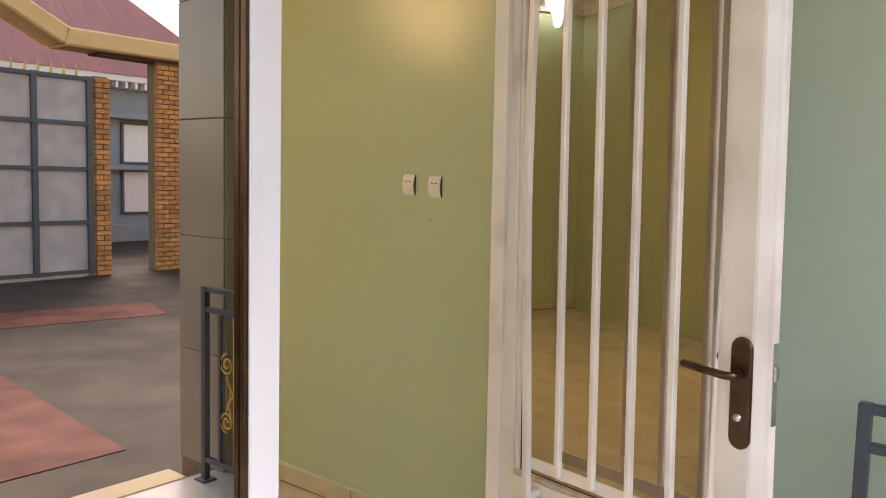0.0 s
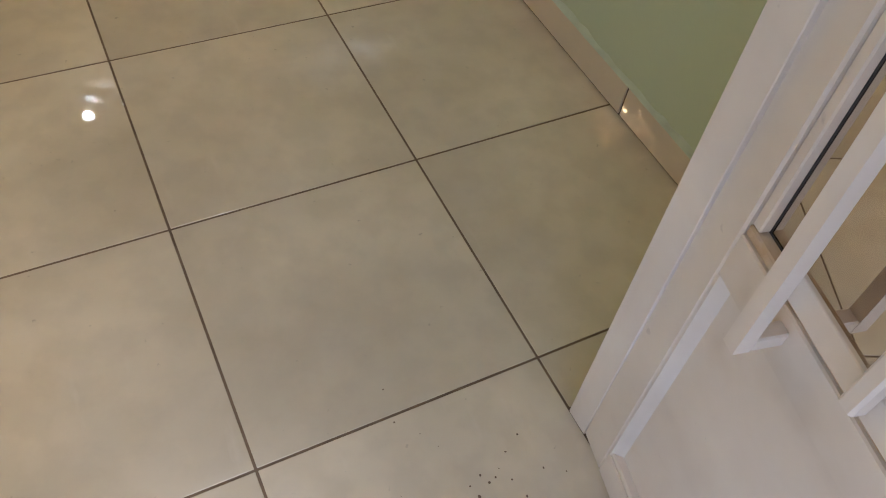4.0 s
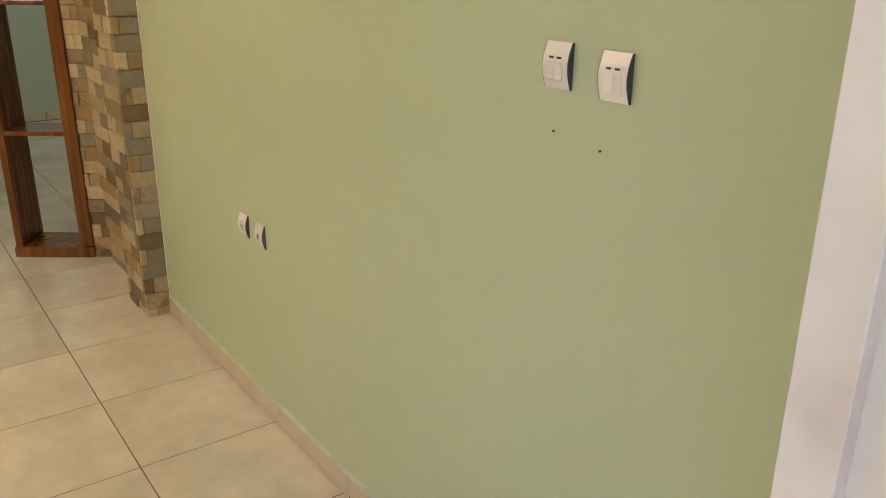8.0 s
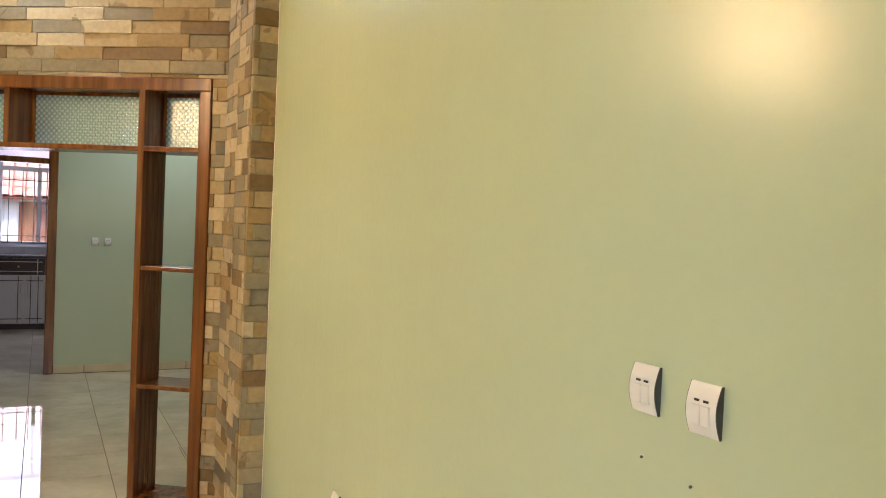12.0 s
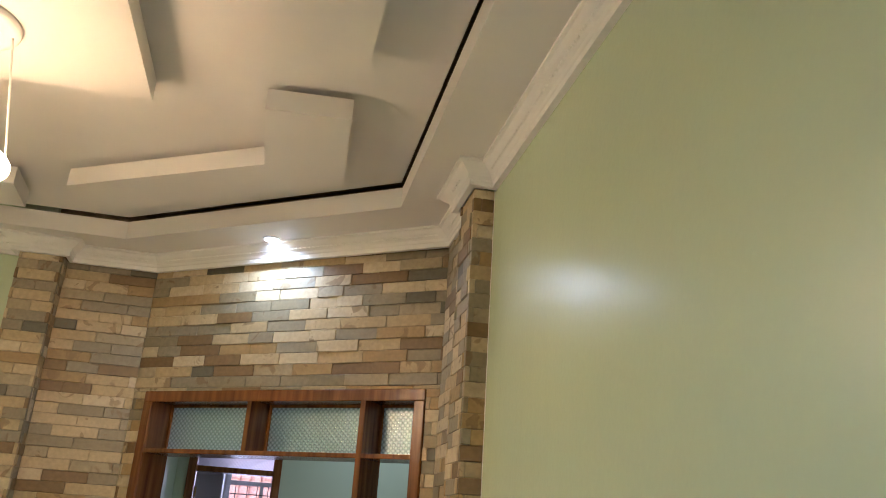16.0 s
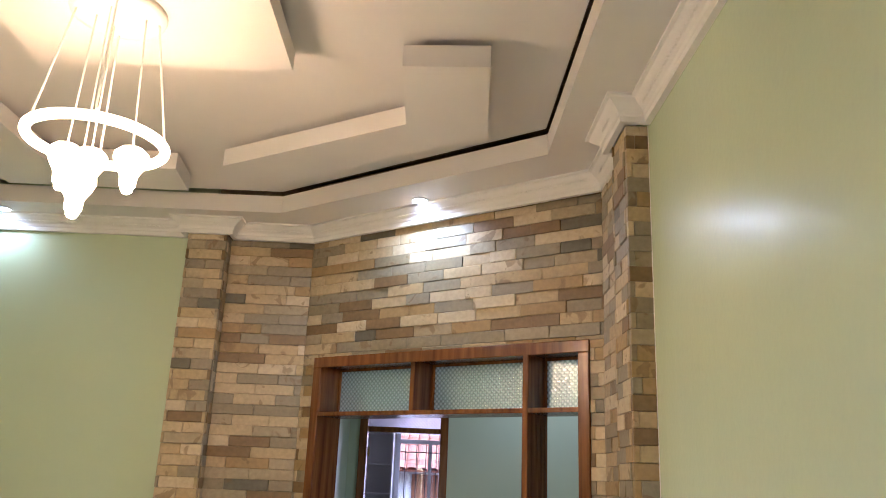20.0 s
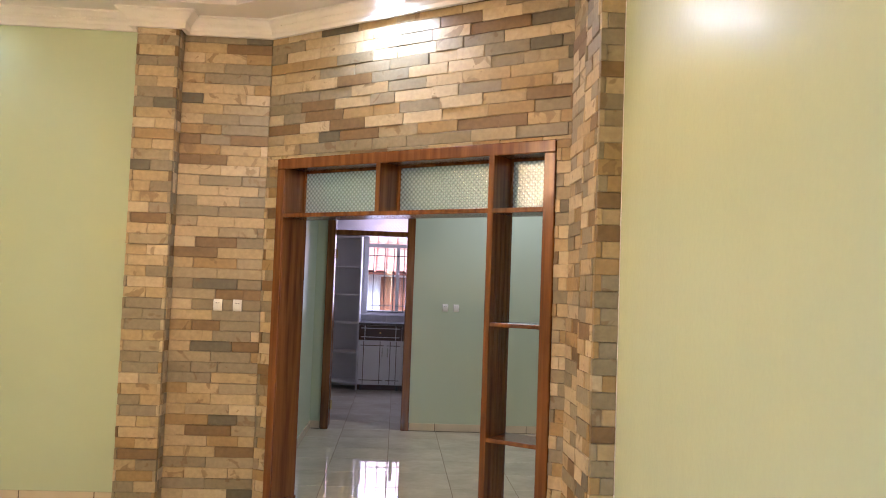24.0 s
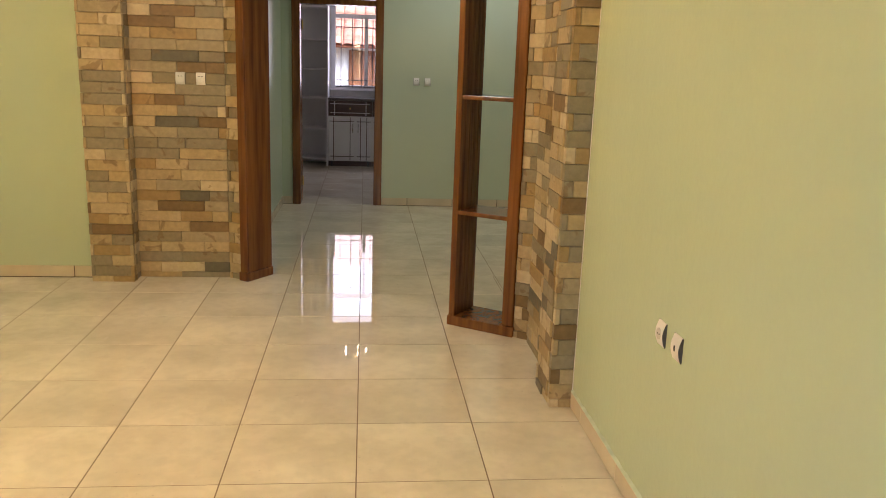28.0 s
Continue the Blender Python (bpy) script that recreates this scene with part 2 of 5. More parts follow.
def patterned():
    """Figured glass: a diamond lattice of small bosses over a pale teal body."""
    m = glassy("figured_glass", (0.7, 0.85, 0.85), rough=0.24, mixf=0.38, coat=(0.88, 0.96, 1.0))
    nt = m.node_tree
    L = nt.links.new
    tc = nt.nodes.new("ShaderNodeTexCoord")
    mp = nt.nodes.new("ShaderNodeMapping")
    mp.inputs["Rotation"].default_value = (0, radians(45), 0)
    mp.inputs["Scale"].default_value = (42, 0.001, 42)
    ck = nt.nodes.new("ShaderNodeTexVoronoi")
    ck.inputs["Scale"].default_value, ck.inputs["Randomness"].default_value = 1, 0.0
    bp = nt.nodes.new("ShaderNodeBump")
    bp.inputs["Strength"].default_value, bp.inputs["Distance"].default_value = 1.0, 0.0034
    sq = nt.nodes.new("ShaderNodeMath")
    sq.operation = "POWER"
    sq.inputs[1].default_value = 2.0
    ramp = nt.nodes.new("ShaderNodeMapRange")
    ramp.inputs["From Min"].default_value, ramp.inputs["From Max"].default_value = 0.1, 0.65
    mix = nt.nodes.new("ShaderNodeMix")
    mix.data_type = "RGBA"
    mix.inputs["A"].default_value, mix.inputs["B"].default_value = (0.62, 0.90, 0.98, 1), (0.36, 0.64, 0.73, 1)
    L(tc.outputs["Object"], mp.inputs[0])
    L(mp.outputs[0], ck.inputs["Vector"])
    L(ck.outputs["Distance"], sq.inputs[0])
    L(sq.outputs[0], bp.inputs["Height"])
    L(ck.outputs["Distance"], ramp.inputs["Value"])
    L(ramp.outputs[0], mix.inputs["Factor"])
    L(mix.outputs["Result"], nt.nodes["Transparent BSDF"].inputs[0])
    L(bp.outputs[0], nt.nodes["Glossy BSDF"].inputs["Normal"])
    # the pressed back scatters half of the light that passes
    glow_through, blend = nt.nodes.new("ShaderNodeBsdfTranslucent"), nt.nodes.new("ShaderNodeMixShader")
    glow_through.inputs["Color"].default_value = (0.80, 0.95, 1.0, 1)
    share = nt.nodes.new("ShaderNodeMapRange")
    share.inputs["To Min"].default_value, share.inputs["To Max"].default_value = 0.75, 0.30
    L(ramp.outputs[0], share.inputs["Value"])
    L(share.outputs[0], blend.inputs[0])
    L(bp.outputs[0], glow_through.inputs["Normal"])
    L(nt.nodes["Transparent BSDF"].outputs[0], blend.inputs[1])
    L(glow_through.outputs[0], blend.inputs[2])
    L(blend.outputs[0], nt.nodes["Mix Shader"].inputs[1])
    return m


FIGURED = patterned()
FROST = mat("frosted_lavender_glass", (0.80, 0.79, 0.90), 0.35, var=0.04, bump=0.1, bscale=90)
FROST.node_tree.nodes["Principled BSDF"].inputs["Transmission Weight"].default_value = 0.7


def figure(m, cell, depth):
    """Presses a diamond lattice of bosses into a pane that stands in the x-z plane."""
    nt = m.node_tree
    mp, vo, bp = (nt.nodes.new("ShaderNode" + k) for k in ("Mapping", "TexVoronoi", "Bump"))
    mp.inputs["Rotation"].default_value, mp.inputs["Scale"].default_value = (0, radians(45), 0), (1 / cell, 0.001, 1 / cell)
    vo.inputs["Scale"].default_value, vo.inputs["Randomness"].default_value = 1, 0.0
    bp.inputs["Strength"].default_value, bp.inputs["Distance"].default_value = 1.0, depth
    nt.links.new(nt.nodes["Texture Coordinate"].outputs["Object"], mp.inputs[0])
    nt.links.new(mp.outputs[0], vo.inputs["Vector"])
    nt.links.new(vo.outputs["Distance"], bp.inputs["Height"])
    nt.links.new(bp.outputs[0], nt.nodes["Principled BSDF"].inputs["Normal"])


figure(FROST, 0.026, 0.004)


def stone_mat():
    """Sawn sandstone slips: every piece its own tint, with drifting stains and grain."""
    m = bpy.data.materials.new("sandstone_slips")
    m.use_nodes = True
    nt = m.node_tree
    L = nt.links.new
    b = nt.nodes["Principled BSDF"]
    b.inputs["Roughness"].default_value = 0.47
    info = nt.nodes.new("ShaderNodeObjectInfo")
    ramp = nt.nodes.new("ShaderNodeValToRGB")
    ramp.color_ramp.interpolation = "CONSTANT"
    cols = [(0.0, (0.501, 0.387, 0.223)), (0.15, (0.287, 0.244, 0.164)), (0.27, (0.573, 0.469, 0.300)), (0.42, (0.268, 0.223, 0.137)), (0.51, (0.364, 0.246, 0.105)),
            (0.60, (0.455, 0.341, 0.182)), (0.72, (0.287, 0.244, 0.159)), (0.81, (0.209, 0.132, 0.059)), (0.90, (0.382, 0.309, 0.191)), (0.972, (0.141, 0.126, 0.086))]
    el = ramp.color_ramp.elements
    for i, (p, c) in enumerate(cols):
        e = el[i] if i < 2 else el.new(p)
        e.position, e.color = p, (*c, 1)
    L(info.outputs["Random"], ramp.inputs[0])
    tc = nt.nodes.new("ShaderNodeTexCoord")
    off = nt.nodes.new("ShaderNodeVectorMath")
    off.operation = "MULTIPLY_ADD"
    off.inputs[1].default_value = (91, 57, 33)
    L(info.outputs["Random"], off.inputs[0])
    L(tc.outputs["Object"], off.inputs[2])
    n1 = nt.nodes.new("ShaderNodeTexNoise")
    n1.inputs["Scale"].default_value, n1.inputs["Detail"].default_value, n1.inputs["Distortion"].default_value = 6, 3, 1.4
    n2 = nt.nodes.new("ShaderNodeTexNoise")
    n2.inputs["Scale"].default_value, n2.inputs["Detail"].default_value = 34, 6
    L(off.outputs[0], n1.inputs["Vector"])
    L(off.outputs[0], n2.inputs["Vector"])
    st = nt.nodes.new("ShaderNodeMapRange")
    st.inputs["From Min"].default_value, st.inputs["From Max"].default_value = 0.62, 0.66
    st.inputs["To Max"].default_value = 0.62
    L(n1.outputs["Fac"], st.inputs["Value"])
    mx = nt.nodes.new("ShaderNodeMix")
    mx.data_type = "RGBA"
    mx.inputs["B"].default_value = (0.20, 0.125, 0.055, 1)
    L(st.outputs[0], mx.inputs["Factor"])
    L(ramp.outputs[0], mx.inputs["A"])
    gr = nt.nodes.new("ShaderNodeMix")
    gr.data_type, gr.blend_type = "RGBA", "OVERLAY"
    gr.inputs["Factor"].default_value = 0.3
    L(mx.outputs["Result"], gr.inputs["A"])
    L(n2.outputs["Fac"], gr.inputs["B"])
    L(gr.outputs["Result"], b.inputs["Base Color"])
    bp = nt.nodes.new("ShaderNodeBump")
    bp.inputs["Strength"].default_value, bp.inputs["Distance"].default_value = 0.25, 0.01
    L(n2.outputs["Fac"], bp.inputs["Height"])
    L(bp.outputs[0], b.inputs["Normal"])
    return m


STONE = stone_mat()


# ---- building helpers ----
def box(bm, x0, x1, y0, y1, z0, z1, bev=0.0, seg=1):
    r = bmesh.ops.create_cube(bm, size=1, matrix=Matrix.LocRotScale(((x0 + x1) / 2, (y0 + y1) / 2, (z0 + z1) / 2), None, (abs(x1 - x0), abs(y1 - y0), abs(z1 - z0))))
    if bev:
        edges = list({e for v in r["verts"] for e in v.link_edges})
        bmesh.ops.bevel(bm, geom=edges, offset=bev, segments=seg, affect="EDGES", clamp_overlap=True)
    return bm


def cyl(bm, p, r, h, axis="Z", seg=20, r2=None):
    rot = {"Z": Matrix(), "X": Matrix.Rotation(radians(90), 4, "Y"), "Y": Matrix.Rotation(radians(-90), 4, "X")}[axis]
    bmesh.ops.create_cone(bm, cap_ends=True, segments=seg, radius1=r, radius2=r if r2 is None else r2, depth=h, matrix=Matrix.Translation(p) @ rot)
    return bm


def prism(bm, pts, z0, z1):
    """A slab over a plan outline."""
    lo = [bm.verts.new((x, y, z0)) for x, y in pts]
    hi = [bm.verts.new((x, y, z1)) for x, y in pts]
    n = len(pts)
    bm.faces.new(lo[::-1])
    bm.faces.new(hi)
    for i in range(n):
        bm.faces.new((lo[i], lo[(i + 1) % n], hi[(i + 1) % n], hi[i]))
    bmesh.ops.recalc_face_normals(bm, faces=bm.faces)
    return bm


def mesh_of(name, bm, material, smooth=False):
    me = bpy.data.meshes.new(name)
    bmesh.ops.recalc_face_normals(bm, faces=bm.faces)
    bm.to_mesh(me)
    bm.free()
    me.materials.append(material)
    if smooth:
        me.shade_smooth()
    return me


def part(name, bm, material, parent=None, label="", smooth=False):
    ob = new(name, mesh_of(name, bm, material, smooth))
    ob.parent = parent
    if label:
        ob["label"] = label
    return ob


def thing(name, label, category, place=None, group=""):
    ob = new(name)
    ob.empty_display_size = 0.1
    if place is not None:
        ob.matrix_world = place
    return tagged(ob, label, category, group)


def structure(name, bm, material, label, category):
    return tagged(part(name, bm, material), label, category, kind="structure")


def B(*a, **k):
    return box(bmesh.new(), *a, **k)


def sweep(bm, path, profile, closed=False):
    """A moulding: profile of (out, z) along a plan path whose inner side lies to its left."""
    n = len(path)
    rings = []
    for i, p in enumerate(path):
        p = Vector(p)
        a = Vector(path[i - 1]) if (i or closed) else None
        c = Vector(path[(i + 1) % n]) if (i < n - 1 or closed) else None
        d1 = (p - a).normalized() if a is not None else (c - p).normalized()
        d2 = (c - p).normalized() if c is not None else d1
        n1, n2 = Vector((-d1.y, d1.x)), Vector((-d2.y, d2.x))
        m = (n1 + n2)
        m = m / max(0.35, m.dot(n1)) if m.length > 1e-4 else n1
        rings.append([bm.verts.new((p.x + m.x * o, p.y + m.y * o, z)) for o, z in profile])
    for i in range(n if closed else n - 1):
        r, s = rings[i], rings[(i + 1) % n]
        for j in range(len(profile)):
            k = (j + 1) % len(profile)
            bm.faces.new((r[j], r[k], s[k], s[j]))
    if not closed:
        bm.faces.new(rings[0])
        bm.faces.new(rings[-1][::-1])
    return bm


def tube(bm, pts, r, seg=6, closed=False):
    """A round bar along points."""
    pts = [Vector(p) for p in pts]
    n = len(pts)
    rings = []
    for i, p in enumerate(pts):
        a = pts[i - 1] if (i or closed) else p
        c = pts[(i + 1) % n] if (i < n - 1 or closed) else p
        d = (c - a).normalized()
        u = d.cross(Vector((0.31, 0.22, 0.92)))
        if u.length < 0.1:
            u = d.cross(Vector((1, 0, 0)))
        u.normalize()
        v = d.cross(u)
        rings.append([bm.verts.new(p + (u * math.cos(2 * math.pi * k / seg) + v * math.sin(2 * math.pi * k / seg)) * r) for k in range(seg)])
    for i in range(n if closed else n - 1):
        s, q = rings[i], rings[(i + 1) % n]
        for k in range(seg):
            bm.faces.new((s[k], s[(k + 1) % seg], q[(k + 1) % seg], q[k]))
    if not closed:
        bm.faces.new(rings[0][::-1])
        bm.faces.new(rings[-1])
    return bm


def spin(bm, profile, at=(0, 0), seg=24):
    """A turned body from (radius, z) pairs."""
    rings = []
    for r, z in profile:
        rings.append([bm.verts.new((at[0] + r * math.cos(2 * math.pi * k / seg), at[1] + r * math.sin(2 * math.pi * k / seg), z)) for k in range(seg)])
    for a, b in zip(rings, rings[1:]):
        for k in range(seg):
            bm.faces.new((a[k], a[(k + 1) % seg], b[(k + 1) % seg], b[k]))
    bm.faces.new(rings[0][::-1])
    bm.faces.new(rings[-1])
    return bm


# ---- plan ----
CEIL, UPPER, STONE_TOP = 3.38, 3.535, 3.277
Y_IN, Y_OUT = -0.105, -0.303          # entrance wall, inner and outer face
BACK, LEFT = 5.37, -4.64              # living room's back and left walls
FAR, KIT = 8.47, 12.30                # dining room's far wall, kitchen's back wall
PORCH_Z, YARD_Z = -0.092, -0.24
PA = math.atan2(-1.186, 1.699)
PORTAL = Matrix.Translation((-1.815, 5.313, 0)) @ Matrix.Rotation(PA, 4, "Z")
PW, PH, PD = 2.072, 2.395, 0.255

# ---- large structure ----
floor = structure("floor", B(LEFT - 0.2, 2.2, Y_OUT + 0.008, KIT + 0.2, -0.3, -0.0014), GROUT, "cream polished porcelain tile floor with thin dark joints", "floor")
wall_right = structure("wall_right", B(0, 0.12, Y_OUT, 4.35, -0.3, 3.75), GREEN, "glossy pale green painted wall beside the entrance", "wall")
bm = bmesh.new()
box(bm, LEFT - 0.2, -2.66, BACK, BACK + 0.2, -0.3, 3.75)
wall_back = structure("wall_back", bm, GREEN, "pale green painted back wall of the living room", "wall")
wall_left = structure("wall_left", B(LEFT - 0.2, LEFT, Y_OUT, BACK, -0.3, 3.75), GREEN, "plain pale green side wall", "wall")
bm = bmesh.new()
box(bm, -0.462, 0, Y_OUT, Y_IN, -0.3, 3.75)
box(bm, LEFT, -2.10, Y_OUT, Y_IN, -0.3, 3.75)
box(bm, -2.10, -0.462, Y_OUT, Y_IN, 2.36, 3.75)
wall_entrance = structure("wall_entrance", bm, MINT, "mint green entrance wall with a double door opening", "wall")
# angled stone-clad wall: core only, the slips follow at the end of the file
bm = bmesh.new()
box(bm, -0.17, 0.005, 0.045, 0.235, -0.3, 3.75)
box(bm, PW - 0.005, PW + 0.22, 0.045, 0.235, -0.3, 3.75)
box(bm, 0.005, PW - 0.005, 0.045, 0.235, PH - 0.005, 3.75)
wall_angled = structure("wall_angled", bm, MORTAR, "angled wall clad in beige, brown and grey stone slips", "wall")
wall_angled.matrix_world = PORTAL
# dining room and kitchen shells
DL, DR = -1.845, 1.9
bm = bmesh.new()
box(bm, DL - 0.1, DL, BACK + 0.2, FAR, -0.3, 3.6)
wall_dining_left = structure("wall_dining_left", bm, MINT, "mint green side wall of the dining room", "wall")
wall_dining_right = structure("wall_dining_right", B(DR, DR + 0.15, 4.0, FAR, -0.3, 3.6), MINT, "mint green side wall of the dining room", "wall")
wall_dining_near = structure("wall_dining_near", B(0.12, DR, 4.2, 4.35, -0.3, 3.6), MINT, "mint green wall of the dining room", "wall")
DX0, DX1 = -1.733, -0.780
bm = bmesh.new()
box(bm, DL - 0.9, DX0 + 0.01, FAR, FAR + 0.16, -0.3, 3.6)
box(bm, DX1 - 0.01, DR + 0.15, FAR, FAR + 0.16, -0.3, 3.6)
box(bm, DX0 + 0.01, DX1 - 0.01, FAR, FAR + 0.16, 2.48, 3.6)
wall_far = structure("wall_far", bm, MINT, "mint green wall with the kitchen doorway", "wall")
KL, KR = -2.5, 0.9
WX0, WX1, WZ0, WZ1 = -1.49, -0.40, 1.10, 2.60
bm = bmesh.new()
box(bm, KL - 0.1, WX0, KIT, KIT + 0.18, -0.3, 3.2)
box(bm, WX1, KR + 0.1, KIT, KIT + 0.18, -0.3, 3.2)
box(bm, WX0, WX1, KIT, KIT + 0.18, -0.3, WZ0)
box(bm, WX0, WX1, KIT, KIT + 0.18, WZ1, 3.2)
wall_kitchen = structure("wall_kitchen", bm, PLASTER, "pale kitchen wall with a barred window", "wall")
wall_kitchen_left = structure("wall_kitchen_left", B(KL - 0.1, KL, FAR + 0.16, KIT, -0.3, 3.2), PLASTER, "pale kitchen side wall", "wall")
wall_kitchen_right = structure("wall_kitchen_right", B(KR, KR + 0.1, FAR + 0.16, KIT, -0.3, 3.2), PLASTER, "pale kitchen side wall", "wall")

# ceilings
OUT = [(0.0, Y_IN), (0.0, 4.05), (-1.85, BACK), (LEFT, BACK), (LEFT, Y_IN)]
INN = [(-0.39, 0.30), (-0.39, 3.785), (-2.10, 5.03), (LEFT + 0.39, 5.03), (LEFT + 0.39, 0.30)]
bm = bmesh.new()
rings = [[bm.verts.new((x, y, z)) for x, y in pts] for pts, z in ((OUT, CEIL), (INN, CEIL), (INN, 3.505), (OUT, 3.505))]
for r0, r1 in zip(rings, rings[1:] + rings[:1]):
    for i in range(5):
        j = (i + 1) % 5
        bm.faces.new((r0[i], r0[j], r1[j], r1[i]))
ceiling_soffit = structure("ceiling_soffit", bm, WHITE, "white dropped ceiling border round a recessed tray", "ceiling")
ceiling = structure("ceiling", prism(bmesh.new(), [(-0.40, 0.31), (-0.40, 3.780), (-2.103, 5.02), (LEFT + 0.40, 5.02), (LEFT + 0.40, 0.31)], UPPER, UPPER + 0.03), WHITE, "white upper ceiling of the tray", "ceiling")
roof_slab = structure("roof_slab", prism(bmesh.new(), [(0.12, Y_OUT), (0.12, 4.3), (-1.6, BACK + 0.2), (LEFT - 0.2, BACK + 0.2), (LEFT - 0.2, Y_OUT)], 3.75, 3.9), MORTAR, "plain concrete slab above the ceiling", "slab")
ceiling_dining = structure("ceiling_dining", prism(bmesh.new(), [(DR + 0.15, 4.2), (DR + 0.15, FAR), (DL - 0.1, FAR), (DL - 0.1, BACK + 0.2), (-1.6, BACK + 0.21), (0.13, 4.31)], 3.36, 3.5), WHITE, "plain white dining room ceiling", "ceiling")
ceiling_kitchen = structure("ceiling_kitchen", B(KL, KR, FAR + 0.16, KIT, 2.9, 3.0), WHITE, "plain white kitchen ceiling", "ceiling")


def inset(pts, d):
    """The outline drawn in by d on every side."""
    n = len(pts)
    turn = 1 if sum(pts[i - 1][0] * pts[i][1] - pts[i][0] * pts[i - 1][1] for i in range(n)) > 0 else -1
    out = []
    for i in range(n):
        p, a, b = Vector(pts[i]), Vector(pts[i - 1]), Vector(pts[(i + 1) % n])
        u, v = (p - a).normalized(), (b - p).normalized()
        n1, n2 = Vector((-u.y, u.x)) * turn, Vector((-v.y, v.x)) * turn
        m = n1 + n2
        out.append(tuple(p + m * (d / max(0.3, m.dot(n1)))))
    return out


def ceiling_panel(outline, z0=3.382, z1=3.490):
    t = thing("ceiling_panel", "white floating plasterboard panel below the tray ceiling", "ceiling panel", group="ceiling panels")
    part("board", prism(bmesh.new(), outline, z0, z1), WHITE, t)
    part("hanger", prism(bmesh.new(), inset(outline, 0.09), z1, UPPER), WHITE, t)
    return t


ceiling_panel([(-2.86, 1.88), (-1.687, 1.88), (-1.687, 2.972), (-2.86, 2.972)])
ceiling_panel([(-1.178, 2.872), (-0.782, 2.842), (-0.745, 3.60), (-2.225, 4.60), (-2.307, 4.182), (-1.177, 3.477)])
ceiling_panel([(-1.165, 0.9), (-0.76, 0.9), (-0.76, 2.47), (-1.165, 2.58)])
ceiling_panel([(-2.62, 4.27), (-2.65, 4.655), (-3.84, 4.655), (-3.84, 2.86), (-3.40, 2.86), (-3.40, 4.27)])

# cornice
PROF = [(0, STONE_TOP - 0.012), (0.030, STONE_TOP - 0.012), (0.031, 3.292), (0.036, 3.298), (0.040, 3.314), (0.05, 3.325), (0.075, 3.345), (0.09, 3.362), (0.105, 3.366), (0.105, CEIL), (0, CEIL)]
CPATH = [(0, Y_IN), (0, 3.12), (-0.118, 3.12), (-0.118, 3.46), (-0.02, 3.46), (-0.02, 4.02), (-1.898, 5.378), (-2.508, 5.378), (-2.508, 5.25), (-2.828, 5.25), (-2.828, BACK), (LEFT, BACK), (LEFT, Y_IN)]
bm = sweep(bmesh.new(), CPATH, PROF)
cornice = structure("trim_cornice", bm, PLASTER, "white plaster crown moulding with small dentils", "cornice")

bm = bmesh.new()
for (ax, ay), (bx, by) in zip(CPATH, CPATH[1:]):
    ln = math.hypot(bx - ax, by - ay)
    if ln < 0.3:
        continue
    dx, dy = (bx - ax) / ln, (by - ay) / ln
    for k in range(int((ln - 0.16) / 0.034)):
        u = 0.09 + 0.034 * k
        bmesh.ops.create_cube(bm, size=1, matrix=Matrix.LocRotScale((ax + dx * u - dy * 0.050, ay + dy * u + dx * 0.050, 3.336), Euler((0, 0, math.atan2(dy, dx))), (0.017, 0.026, 0.016)))
dent = part("dentils", bm, PLASTER, cornice, "row of small square dentils")
tagged(dent, kind="stuff")

# porch
porch_base = structure("porch", B(LEFT, 0.12, -2.22, Y_OUT, -0.4, PORCH_Z - 0.002), GROUT, "grey tiled porch floor in front of the entrance", "porch floor")
wall_porch = structure("wall_porch", B(0.12, 0.32, -2.13, 4.35, -0.4, 3.75), MINT, "mint green outer wall beside the porch", "wall")
ground = structure("ground", B(-60, 60, -70, 70, -1.0, YARD_Z), mat("wet_grey_paving", (0.080, 0.058, 0.043), 0.62, var=0.5, scale=1.5, bump=0.1, bscale=9, rvar=0.2, spec=0.3), "wet grey and red paved yard", "ground")


# unseen wall, added so the door glass mirrors something pale here
wall_porch_left = structure("wall_porch_left", B(LEFT - 0.2, LEFT, -2.6, Y_OUT, -0.4, 2.9), PLASTER, "plain white wall closing the porch, added as a pale reflection", "wall")
porch_step = structure("porch_step", B(LEFT, 0.0, -2.62, -2.222, -0.4, -0.185, bev=0.006), SKIRT, "beige tiled step along the porch edge", "step")
porch_edge = structure("porch_edge", B(LEFT, 0.0, -2.24, -2.221, -0.184, PORCH_Z - 0.001), MORTAR, "dark edge strip of the porch floor", "trim")
# unseen slab, added to keep the sky's light off porch and sill
porch_roof = structure("porch_roof", B(LEFT - 0.2, 0.34, -2.7, Y_OUT, 2.9, 3.1), PLASTER, "plain white roof slab on the column, unseen, added to shade the porch", "roof")


# ---- entrance door ----
HX, HY, LW, LH, LT = -0.484, -0.133, 0.843, 2.26, 0.050      # hinge, leaf width, height, thickness
t = tagged(thing("door_frame", "white painted steel frame of the entrance double door", "door frame"), kind="structure")
part("jamb", B(0, 0.06, -0.1545, -0.109, 0.002, 2.36, bev=0.0012), PAINT, t).matrix_world = Matrix.Translation((-0.4885, 0, 0)) @ Matrix.Rotation(radians(-0.8), 4, "Y")
part("jamb", B(-2.105, -2.055, Y_OUT + 0.15, Y_IN - 0.002, 0.002, 2.36, bev=0.004), PAINT, t)
part("head", B(-2.055, -0.513, Y_OUT + 0.15, Y_IN - 0.002, 2.30, 2.36, bev=0.004), PAINT, t)


